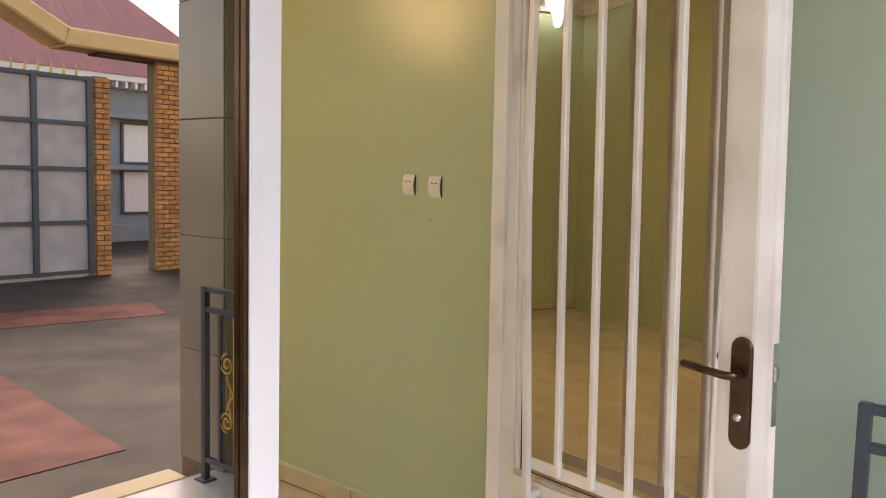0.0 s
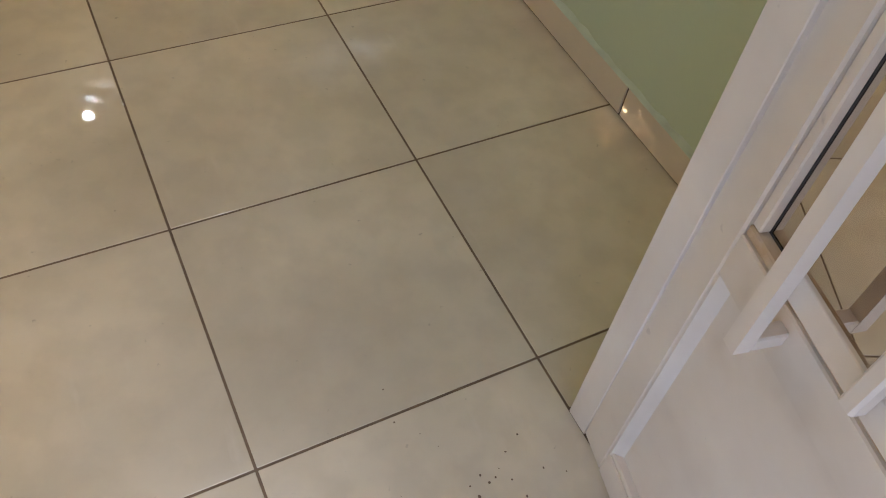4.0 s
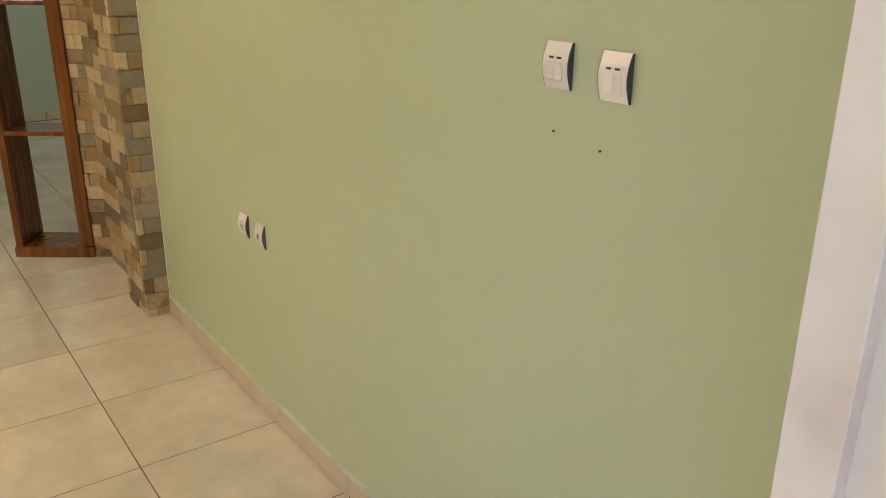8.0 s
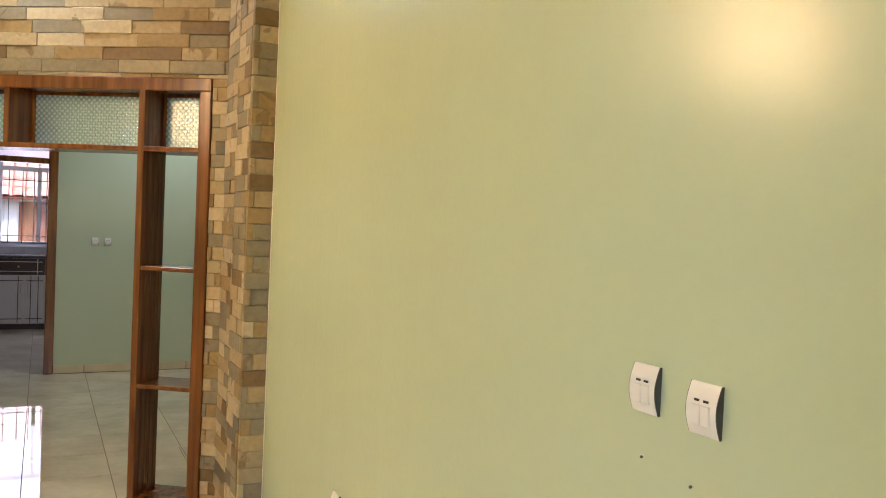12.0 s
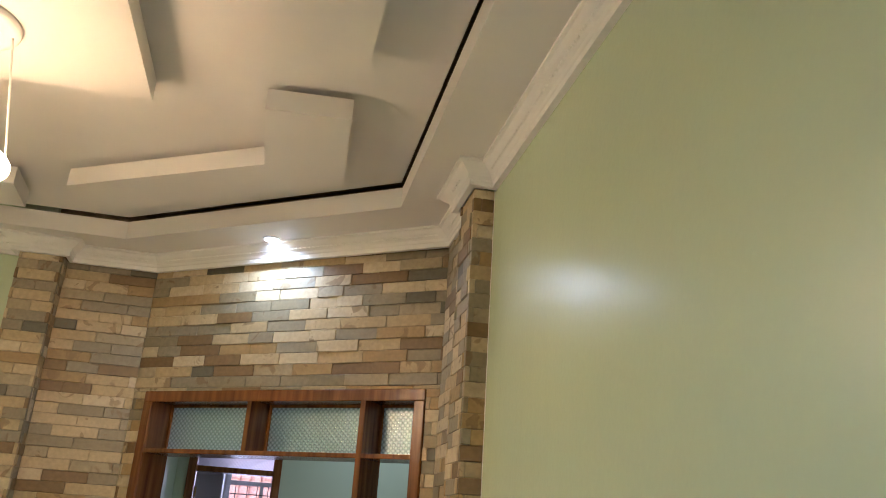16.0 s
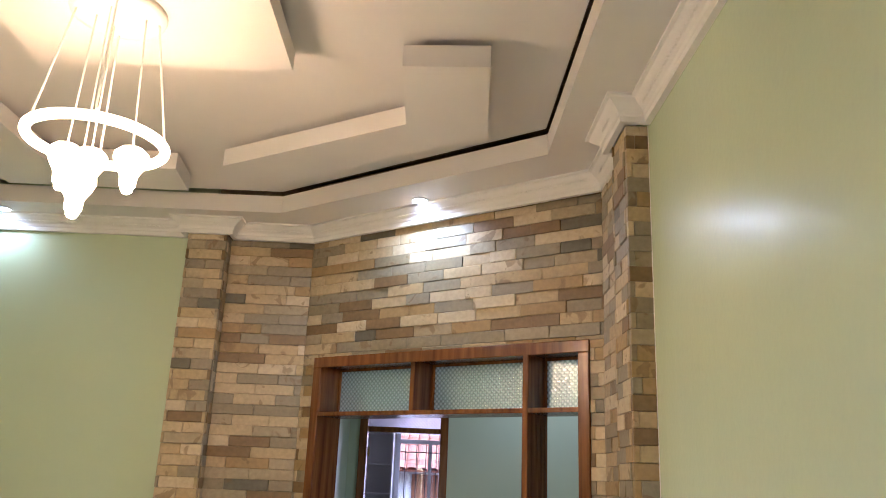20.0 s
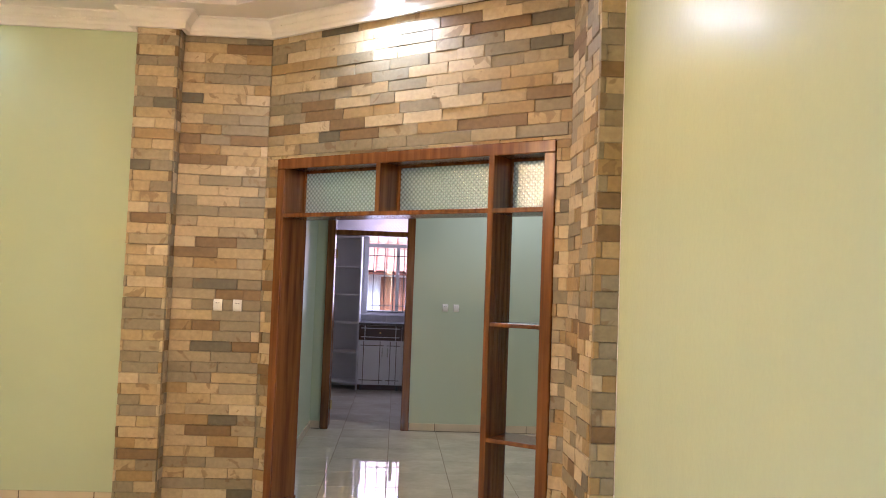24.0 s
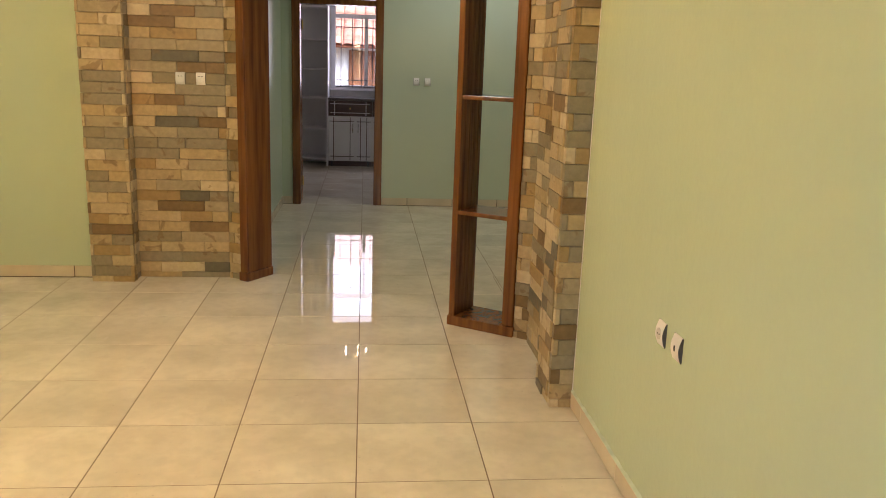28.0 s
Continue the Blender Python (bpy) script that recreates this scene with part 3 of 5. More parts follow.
def pane_frame(bm, x0, x1, z0, z1, y0, y1, w):
    """Four mitre-less strips round an opening."""
    box(bm, x0, x0 + w, y0, y1, z0, z1, 0.002)
    box(bm, x1 - w, x1, y0, y1, z0, z1, 0.002)
    box(bm, x0 + w, x1 - w, y0, y1, z0, z0 + w, 0.002)
    box(bm, x0 + w, x1 - w, y0, y1, z1 - w, z1, 0.002)
    return bm


def handle_set(parent, x, y, side):
    """Escutcheon plate with a lever; side: which way the face looks along local y."""
    bm = bmesh.new()
    prof = [(x + 0.025 * math.cos(a), zc + 0.025 * math.sin(a)) for zc, a0 in ((1.090, 0), (0.895, math.pi)) for a in [a0 + math.pi * k / 10 for k in range(11)]]
    rings = [[bm.verts.new((x + (px - x) * k, y + side * d, 0.968 + (pz - 0.9925) * (1 - (1 - k) * 0.2))) for px, pz in prof] for k, d in ((1.0, 0.0), (1.0, 0.005), (0.86, 0.009), (0.80, 0.009))]
    for r0, r1 in zip(rings, rings[1:]):
        for k in range(len(prof)):
            q = (k + 1) % len(prof)
            bm.faces.new((r0[k], r0[q], r1[q], r1[k]))
    bm.faces.new(rings[-1])
    plate = part("escutcheon", bm, BRONZE, parent, "dark bronze lock plate", True)
    bm = bmesh.new()
    tube(bm, [(x, y + side * 0.006, 1.011), (x, y + side * 0.045, 1.011), (x - 0.012, y + side * 0.052, 1.012), (x - 0.06, y + side * 0.054, 1.016), (x - 0.115, y + side * 0.05, 1.021)], 0.009, 10)
    part("lever", bm, BRONZE, plate, "dark bronze lever handle", True)
    part("cylinder", cyl(bmesh.new(), (x, y + side * 0.011, 0.917), 0.009, 0.012, "Y", 14), STEEL, plate, "steel key cylinder", True)


BARE = mat("bare_tan_filler", (0.46, 0.31, 0.17), 0.6, var=0.4, scale=18, color2=(0.70, 0.62, 0.52), bump=0.15, bscale=90)


def door_leaf(grille):
    """Steel leaf, hinge edge at local x = 0, face at y = 0, body towards +y."""
    L, D = LW, LT
    t = thing("door_leaf", "", "door")
    st, si = 0.086, L - 0.100      # inner edges of the two stiles
    ra, rb, rc = 0.066, 0.522, 0.588
    part("stile", B(0.021, st, 0, D, 0.004, LH, bev=0.003), PAINT, t)
    part("stile", prism(bmesh.new(), [(si, 0), (L - 0.030, 0), (L - 0.024, 0.003), (L - 0.006, 0.022), (L, 0.027), (L + 0.003, 0.031), (L + 0.003, D), (si, D)], 0.004, LH), PAINT, t, "meeting stile with a slanted white edge")
    part("bottom_rail", B(st, si, 0, D, 0.004, ra, bev=0.002), PAINT, t)
    part("mid_rail", B(st, si, 0, D, rb, rc, bev=0.002), PAINT, t)
    part("top_rail", B(st, si, 0, D, LH - 0.085, LH, bev=0.002), PAINT, t)
    part("panel", B(st, si, 0.016, D - 0.014, ra, rb), PAINT, t)
    for flip in (False, True):
        bm = prism(bmesh.new(), [(st, 0.001), (st + 0.004, 0.001), (st + 0.018, 0.018), (st, 0.018)], ra, rb)
        if flip:
            bmesh.ops.transform(bm, matrix=Matrix.Translation((st + si, 0, 0)) @ Matrix.Diagonal((-1, 1, 1, 1)), verts=bm.verts)
        part("panel_bead", bm, PAINT, t)
    for z0, z1 in ((ra, ra + 0.010), (rb - 0.004, rb)):
        part("panel_bead", B(st + 0.004, si - 0.004, 0.003, 0.018, z0, z1, bev=0.002), PAINT, t)
    part("glazing_bead", box(box(B(st, st + 0.014, 0.006, 0.020, rc + 0.014, LH - 0.085, 0.002), si - 0.014, si, 0.006, 0.020, rc + 0.014, LH - 0.085, 0.002), st + 0.014, si - 0.014, 0.006, 0.020, LH - 0.099, LH - 0.085, 0.002), PAINT, t)
    part("bottom_bead", B(st, si, 0.004, 0.020, rc, rc + 0.014, bev=0.002), BARE, t, "bare tan filler strip under the glass")
    gl = part("pane", B(st + 0.004, si - 0.004, 0.020, 0.026, rc + 0.004, LH - 0.089), TINTED, t, "bronze tinted reflective glass")
    gl.visible_shadow = False
    part("gasket", pane_frame(bmesh.new(), st + 0.012, si - 0.012, rc + 0.012, LH - 0.097, 0.0185, 0.0198, 0.004), DARKP, t)
    bm = bmesh.new()
    box(bm, L - 0.001, L + 0.0045, 0.030, 0.048, 0.90, 1.08, 0.001)
    lock = part("lock_plate", bm, STEEL, t, "worn steel lock face")
    part("bolt", B(L + 0.0045, L + 0.009, 0.034, 0.046, 1.00, 1.03), STEEL, lock)
    handle_set(t, L - 0.050, 0.0, -1)
    handle_set(t, L - 0.050, D, 1)
    if grille:
        g0, g1, off = 0.190, 0.650, -0.050
        xs = [g0 + (g1 - g0) * k / 4 for k in range(5)]
        for k, x in enumerate(xs):
            lo = 0.555 if k in (0, 4) else 0.650
            if k == 0:   # this bar is bowed towards the hinge
                bm = bmesh.new()
                n = 12
                for a, b in zip(range(n), range(1, n + 1)):
                    z0, z1 = lo + (LH - 0.12 - lo) * a / n, lo + (LH - 0.12 - lo) * b / n
                    x0, x1 = x - 0.016 * math.sin(math.pi * a / n) ** 2, x - 0.016 * math.sin(math.pi * b / n) ** 2
                    vs = [bm.verts.new((xx + dx, off + dy, zz)) for xx, zz in ((x0, z0), (x1, z1)) for dx, dy in ((-0.009, -0.004), (0.009, -0.004), (0.009, 0.014), (-0.009, 0.014))]
                    for q in range(4):
                        bm.faces.new((vs[q], vs[(q + 1) % 4], vs[4 + (q + 1) % 4], vs[4 + q]))
                    if a == 0:
                        bm.faces.new(vs[3::-1])
                    if b == n:
                        bm.faces.new(vs[4:])
                part("bar", bm, PAINT, t)
            else:
                part("bar", B(x - 0.009, x + 0.009, off - 0.004, off + 0.014, lo, LH - 0.12, bev=0.003), PAINT, t)
        part("cross_bar", B(g0, g1, off + 0.014, off + 0.020, 0.640, 0.672, bev=0.001), PAINT, t)
        part("cross_bar", B(g0, g1, off + 0.014, off + 0.020, LH - 0.16, LH - 0.127, bev=0.001), PAINT, t)
        for x in (g0, g1):
            part("grille_foot", B(x - 0.009, x + 0.009, off + 0.014, 0.0, 0.555, 0.575, bev=0.002), PAINT, t)
            part("grille_foot", B(x - 0.009, x + 0.009, off + 0.014, 0.0, LH - 0.14, LH - 0.122, bev=0.002), PAINT, t)
    return t


leaf_r = door_leaf(True)
LEAF_ANGLE = 12.3
# the leaf has sagged a little in its hinges; its face looks into the doorway: local +x runs out of the house, local -y looks to the other leaf
leaf_r.matrix_world = Matrix.Translation((HX, HY, 0.006)) @ Matrix.Rotation(radians(-90 - LEAF_ANGLE), 4, "Z") @ Matrix.Rotation(radians(-1.2), 4, "Y")
tagged(leaf_r, "opened white steel door leaf with bronze glass and bars", "door", "entrance door leaves")


def left_leaf():
    """Closed leaf: local x from its meeting edge to the hinges, outer face at y = 0."""
    L, D, st = 0.757, 0.045, 0.078
    t = thing("door_leaf", "closed white steel door leaf with bronze reflective glass", "door", Matrix.Translation((-1.293, -0.14, 0.006)) @ Matrix.Rotation(0, 4, "Z"), "entrance door leaves")
    part("stile", B(-st, 0, 0, D, 0.004, LH + 0.03, bev=0.003), LEAFW, t)
    part("stile", B(-L, -L + st, 0, D, 0.004, LH + 0.03, bev=0.003), LEAFW, t)
    part("bottom_rail", B(-L + st, -st, 0, D, 0.004, 0.075, bev=0.002), LEAFW, t)
    part("mid_rail", B(-L + st, -st, 0, D, 0.50, 0.588, bev=0.002), LEAFW, t)
    part("top_rail", B(-L + st, -st, 0, D, LH - 0.055, LH + 0.03, bev=0.002), LEAFW, t)
    part("panel", B(-L + st, -st, 0.006, D - 0.014, 0.075, 0.50), LEAFW, t)
    part("panel_bead", pane_frame(bmesh.new(), -L + st - 0.010, -st + 0.012, 0.070, 0.500, -0.001, 0.006, 0.011), LEAFW, t)
    part("glazing_bead", pane_frame(bmesh.new(), -L + st, -st, 0.588, LH - 0.055, 0.004, 0.022, 0.010), BRONZE, t, "dark brown glazing bead")
    gl = part("pane", B(-L + st + 0.004, -st - 0.004, 0.023, 0.029, 0.592, LH - 0.059), TINTED, t, "bronze tinted reflective glass")
    gl.visible_shadow = False
    xs = [-0.69 + 0.61 * k / 5 + 0.03 for k in range(5)]
    for x in xs:
        part("bar", B(x - 0.009, x + 0.009, 0.105, 0.123, 0.60, LH - 0.1, bev=0.002), PAINT, t)
    part("cross_bar", B(xs[0], xs[-1], 0.099, 0.105, 0.612, 0.645), PAINT, t)
    for x in (xs[0], xs[-1]):
        part("grille_foot", B(x - 0.009, x + 0.009, D, 0.105, 0.60, 0.618), PAINT, t)
        part("grille_foot", B(x - 0.009, x + 0.009, D, 0.105, LH - 0.118, LH - 0.1), PAINT, t)
    return t


left_leaf()

# ---- switches and sockets ----
CAPG = mat("dark_grey_plastic", (0.075, 0.072, 0.07), 0.4, var=0.1)


def plate(kind, m, label):
    """Wall plate in local x, z; it looks along -y."""
    w, h = 0.064, 0.081
    t = thing({"switch": "light_switch", "socket": "wall_socket", "tv": "aerial_socket"}[kind], label, {"switch": "light switch", "socket": "socket", "tv": "socket"}[kind], m)
    n = 8
    prof = [(-h / 2 + h * i / n, -0.004 - 0.010 * math.sin(math.pi * i / n)) for i in range(n + 1)]
    for name, x0, x1, grow, material, label in (("cover", -w / 2 + 0.0016, w / 2 - 0.0016, 0, PLASTIC, ""), ("side_cap", -w / 2, -w / 2 + 0.0016, -0.0006, CAPG, "dark grey side cap"), ("side_cap", w / 2 - 0.0016, w / 2, -0.0006, CAPG, "dark grey side cap")):
        bm = bmesh.new()
        rings = [[bm.verts.new((x, y - grow, z)) for z, y in [(-h / 2, -grow)] + prof + [(h / 2, -grow)]] for x in (x0, x1)]
        bm.faces.new(rings[0][::-1])
        bm.faces.new(rings[1])
        for k in range(len(rings[0])):
            q = (k + 1) % len(rings[0])
            bm.faces.new((rings[0][k], rings[0][q], rings[1][q], rings[1][k]))
        part(name, bm, material, t, label)
    if kind == "switch":
        for sx in (-1, 1):
            part("rocker", B(sx * 0.0095 - 0.009, sx * 0.0095 + 0.009, -0.0152, -0.006, -0.024, 0.008, bev=0.0012), PLASTIC, t)
            part("marker", B(sx * 0.0095 - 0.005, sx * 0.0095 + 0.005, -0.0138, -0.008, 0.0125, 0.0160), DARKP, t, "small dark label window")
    elif kind == "socket":
        part("well", cyl(bmesh.new(), (0, -0.0118, 0), 0.019, 0.006, "Y", 24), mat("shaded_plastic", (0.62, 0.60, 0.56), 0.4), t)
        for sx in (-0.008, 0.008):
            part("contact", cyl(bmesh.new(), (sx, -0.0143, 0), 0.0028, 0.003, "Y", 10), DARKP, t)
    else:
        part("jack", B(-0.005, 0.005, -0.0152, -0.006, -0.009, 0.009, bev=0.001), DARKP, t)
    return t


def on_right(y, z):
    return Matrix.Translation((-0.0005, y, z)) @ Matrix.Rotation(radians(-90), 4, "Z")


plate("switch", on_right(0.659, 1.407), "white double light switch on the green wall")
plate("switch", on_right(0.525, 1.402), "white double light switch on the green wall")
plate("socket", on_right(2.157, 0.704), "white round-pin socket low on the green wall")
plate("tv", on_right(2.022, 0.703), "white aerial socket low on the green wall")
for x in (-2.200, -2.066):
    plate("switch", Matrix.Translation((x, 5.393, 1.380)), "white double light switch set in the stone cladding")
for x in (-0.425, -0.305):
    plate("switch", Matrix.Translation((x, FAR - 0.0005, 1.340)), "white double light switch on the mint wall")

# plug marks under the switches, and a strike staple on the open leaf
for y, z in ((0.665, 1.290), (0.550, 1.275)):
    t = thing("wall_mark", "small dark plug hole in the green wall", "wall mark", Matrix.Translation((-0.0005, y, z)), "plug marks")
    part("plug", cyl(bmesh.new(), (-0.001, 0, 0), 0.0024, 0.003, "X", 10), CAPG, t)
part("staple", tube(bmesh.new(), [(LW - 0.035, -0.002, 0.575), (LW - 0.036, -0.018, 0.582), (LW - 0.020, -0.022, 0.602), (LW - 0.008, -0.018, 0.608), (LW - 0.004, -0.002, 0.605)], 0.0035, 6), LEAFW, leaf_r, "small white steel staple", True)

# crumbs of dirt on the sill
r3 = random.Random(5)
bm = bmesh.new()
for k in range(30):
    x, y = r3.gauss(-0.68, 0.12), r3.gauss(-0.15, 0.08)
    if -1.25 < x < -0.53 and -0.29 < y < 0.1:
        s = r3.uniform(0.001, 0.0028)
        bmesh.ops.create_icosphere(bm, subdivisions=1, radius=s, matrix=Matrix.LocRotScale((x, y, 0.0008), Euler((0, 0, r3.uniform(0, 6))), (1, r3.uniform(0.5, 1.6), 0.35)))
tagged(part("dirt_crumbs", bm, GROUT), "scattered dark dirt crumbs on the door sill tile", "dirt", kind="stuff")

# ---- wooden portal with shelves ----
t = thing("portal", "varnished mahogany portal with open shelves and glazed transom", "room divider", PORTAL)


def board(name, x0, x1, y0, y1, z0, z1, bev=0.003, parent=t, label=""):
    return part(name, B(x0, x1, y0, y1, z0, z1, bev=bev), WOOD, parent, label)


board("jamb", 0, 0.055, 0.018, PD, 0.062, PH - 0.05)
board("jamb", PW - 0.055, PW, 0.018, PD, 0.062, PH - 0.05)
board("head", 0, PW, 0.018, PD, PH - 0.05, PH)
board("architrave", -0.012, 0.058, 0, 0.018, 0.062, PH - 0.06, 0.005)
board("architrave", PW - 0.058, PW + 0.012, 0, 0.018, 0.062, PH - 0.06, 0.005)
board("architrave", -0.012, PW + 0.012, 0, 0.018, PH - 0.06, PH + 0.012, 0.005)
board("plinth", -0.018, 0.064, -0.008, PD + 0.004, 0, 0.062, 0.004)
board("post", 1.662, 1.700, 0, PD, 0.0, PH - 0.05)
for y in (0.05, 0.105, 0.16, 0.21):
    board("bead", 1.700, 1.7035, y, y + 0.018, 0.07, 1.985, 0.0015)
board("base_board", 1.655, PW + 0.018, -0.008, PD, 0, 0.060, 0.004)
for z in (0.69, 1.352):
    board("shelf", 1.700, PW - 0.055, 0.002, PD - 0.004, z - 0.012, z + 0.012)
board("transom_board", 0.055, PW - 0.055, 0.002, PD, 2.000, 2.028)
board("divider", 0.838, 0.872, 0.004, PD, 2.028, PH - 0.05)
for a, b in ((0.055, 0.838), (0.872, 1.662), (1.700, PW - 0.055)):
    fr = part("pane_frame", pane_frame(bmesh.new(), a, b, 2.028, PH - 0.05, 0.205, 0.235, 0.016), WOOD, t)
    gl = part("pane", B(a + 0.014, b - 0.014, 0.218, 0.223, 2.042, PH - 0.064), FIGURED, fr, "figured translucent glass pane")
    gl.visible_shadow = False

# ---- chandelier ----
t = thing("chandelier", "lit ring chandelier with hanging glass lamps on thin wires", "chandelier", Matrix.Translation((*CHAND, 3.382)))
part("canopy", spin(bmesh.new(), [(0.16, -0.03), (0.185, -0.028), (0.19, -0.015), (0.19, 0.0)], seg=40), WHITE, t, "round white ceiling plate", True)
RZ = 2.805 - 3.387
part("ring", tube(bmesh.new(), [(0.252 * math.cos(2 * math.pi * k / 48), 0.252 * math.sin(2 * math.pi * k / 48), RZ) for k in range(48)], 0.020, 10, True), BULB, t, "glowing ring tube", True)
for a in (20, 110, 200, 290):
    c, s = 0.252 * math.cos(radians(a)), 0.252 * math.sin(radians(a))
    part("wire", tube(bmesh.new(), [(c * 0.62, s * 0.62, -0.02), (c, s, RZ)], 0.0045, 6), PLASTIC, t)
for x, y, z in ((0.135, 0.02, -0.592), (0.0, -0.095, -0.735), (-0.055, 0.09, -0.575), (-0.105, -0.01, -0.60)):
    shade = part("lamp_shade", spin(bmesh.new(), [(0.012, z), (0.042, z - 0.006), (0.064, z - 0.028), (0.066, z - 0.048), (0.052, z - 0.082), (0.033, z - 0.116), (0.030, z - 0.158), (0.024, z - 0.165)], (x, y), 24), BULB, t, "glowing glass lamp", True)
    part("bulb", spin(bmesh.new(), [(0.005, z - 0.190), (0.015, z - 0.186), (0.022, z - 0.176), (0.021, z - 0.165)], (x, y), 16), CORE, shade, "bright bulb tip", True)
    part("cord", tube(bmesh.new(), [(x * 0.8, y * 0.8, -0.02), (x, y, z)], 0.004, 6), PLASTIC, shade)

# ---- recessed ceiling spots, two of them unseen and added as fill ----
for p in DOWNLIGHTS_AND_FILLS + [(0.30, 7.40, 3.36)]:
    t = thing("downlight", "small round lit ceiling spot with white rim, two of five added as fill", "ceiling light", Matrix.Translation(p), "recessed ceiling spots")
    part("rim", spin(bmesh.new(), [(0.046, -0.008), (0.050, -0.010), (0.057, -0.006), (0.060, 0.0), (0.046, 0.0)], seg=28), PLASTIC, t, smooth=True)
    part("lens", spin(bmesh.new(), [(0.030, -0.011), (0.0455, -0.008)], seg=28), LED, t, "bright white lens")

# ---- doorway to the kitchen ----
t = tagged(thing("door_frame_kitchen", "dark varnished wooden frame with a figured glass transom", "door frame"), kind="structure")
for x0, x1 in ((DX0, DX0 + 0.085), (DX1 - 0.085, DX1)):
    part("jamb", B(x0, x1, FAR - 0.018, FAR + 0.178, 0, 2.50, bev=0.006), WOOD, t)
part("head", B(DX0 + 0.085, DX1 - 0.085, FAR - 0.018, FAR + 0.178, 2.42, 2.50, bev=0.006), WOOD, t)
part("transom_bar", B(DX0 + 0.085, DX1 - 0.085, FAR - 0.014, FAR + 0.178, 2.095, 2.15, bev=0.004), WOOD, t)
gl = part("pane", B(DX0 + 0.087, DX1 - 0.087, FAR + 0.09, FAR + 0.095, 2.152, 2.418), FROST, t, "figured glass transom")
gl.visible_shadow = False
t = thing("door", "dark wooden kitchen door standing wide open", "door", Matrix.Translation((DX0 + 0.09, FAR + 0.185, 0.012)) @ Matrix.Rotation(radians(101), 4, "Z"))
part("leaf", B(0, 0.78, 0.0, 0.04, 0, 2.075, bev=0.004), WOOD, t)
for x0, x1, z0, z1 in ((0.12, 0.66, 0.15, 0.85), (0.12, 0.66, 1.02, 1.93)):
    part("panel", B(x0, x1, -0.008, 0.048, z0, z1, bev=0.006), WOOD, t)
for z in (0.22, 1.88):
    part("hinge", B(-0.012, 0.018, -0.012, -0.001, z - 0.05, z + 0.05, bev=0.001), BRASS, t, "brass butt hinge")

# ---- kitchen ----
CF = 11.75   # cabinet fronts
t = thing("shelf_unit", "open white corner shelf unit with rounded shelves", "shelf")
part("side", B(-1.525, -1.505, CF - 0.02, KIT - 0.002, 0.0, 2.3), CABW, t)
part("back_board", B(-2.02, -1.525, KIT - 0.02, KIT - 0.002, 0.06, 2.3), CABW, t)
for z in (0.10, 0.545, 0.985, 1.405, 1.825, 2.28):
    n = 14
    pts = [(-1.525, KIT - 0.02)] + [(-1.525 - 0.46 * math.sin(math.pi / 2 * k / n), CF + 0.52 - 0.52 * math.cos(math.pi / 2 * k / n)) for k in range(n + 1)]
    part("shelf", prism(bmesh.new(), pts, z - 0.01, z + 0.01), CABW, t)


def base_unit(x0, x1):
    """Cupboard with a dark drawer front above a pair of white doors, both lined with strips."""
    t = thing("base_cabinet", "white kitchen base cabinet with dark drawer front", "cabinet", group="kitchen base cabinets")
    part("body", B(x0, x1, CF + 0.02, KIT - 0.02, 0.08, 0.97), CABW, t)
    part("kick_board", B(x0, x1, CF + 0.06, CF + 0.075, 0.0, 0.08), CABD, t)
    for k in (0.0, 1.0):
        part("leg", cyl(bmesh.new(), (x0 + 0.05 + k * (x1 - x0 - 0.1), CF + 0.045, 0.04), 0.014, 0.08, seg=12), DARKP, t)
    dr = part("drawer", B(x0 + 0.002, x1 - 0.002, CF, CF + 0.019, 0.742, 0.966, bev=0.002), CABD, t, "dark brown drawer front")
    for z in (0.79, 0.92):
        part("strip", B(x0 + 0.03, x1 - 0.03, CF - 0.003, CF, z - 0.005, z + 0.005), CABW, dr, "white line inlay")
    for x in (x0 + 0.09, x1 - 0.09):
        part("strip", B(x - 0.005, x + 0.005, CF - 0.0032, CF, 0.75, 0.958), CABW, dr, "white line inlay")
    part("knob", spin(bmesh.new(), [(0.006, 0), (0.006, 0.01), (0.014, 0.018), (0.010, 0.026)], seg=14), BRASS, dr, "brass knob", True).matrix_local = Matrix.Translation(((x0 + x1) / 2, CF - 0.002, 0.855)) @ Matrix.Rotation(radians(90), 4, "X")
    xm = x0 + (x1 - x0) * 0.62
    for a, b, hx in ((x0 + 0.002, xm - 0.001, xm - 0.04), (xm + 0.001, x1 - 0.002, xm + 0.04)):
        d = part("cabinet_door", B(a, b, CF, CF + 0.019, 0.085, 0.737, bev=0.002), CABW, t)
        for z in (0.15, 0.665):
            part("strip", B(a + 0.02, b - 0.02, CF - 0.003, CF, z - 0.005, z + 0.005), CABD, d, "dark line inlay")
        for x in (a + 0.075, b - 0.075):
            part("strip", B(x - 0.005, x + 0.005, CF - 0.0032, CF, 0.095, 0.727), CABD, d, "dark line inlay")
        part("handle", tube(bmesh.new(), [(hx, CF, 0.50), (hx, CF - 0.03, 0.505), (hx, CF - 0.03, 0.625), (hx, CF, 0.63)], 0.006, 8), STEEL, d, "steel bow handle", True)


base_unit(-1.50, -0.86)
base_unit(-0.858, -0.22)
base_unit(-0.218, 0.42)
t = thing("worktop", "dark granite kitchen worktop on the base cabinets", "worktop")
part("slab", B(-1.505, KR - 0.002, CF - 0.02, KIT - 0.002, 0.97, 1.005, bev=0.006), COUNTER, t)
t = thing("backsplash", "grey glazed tile strip above the worktop", "backsplash")
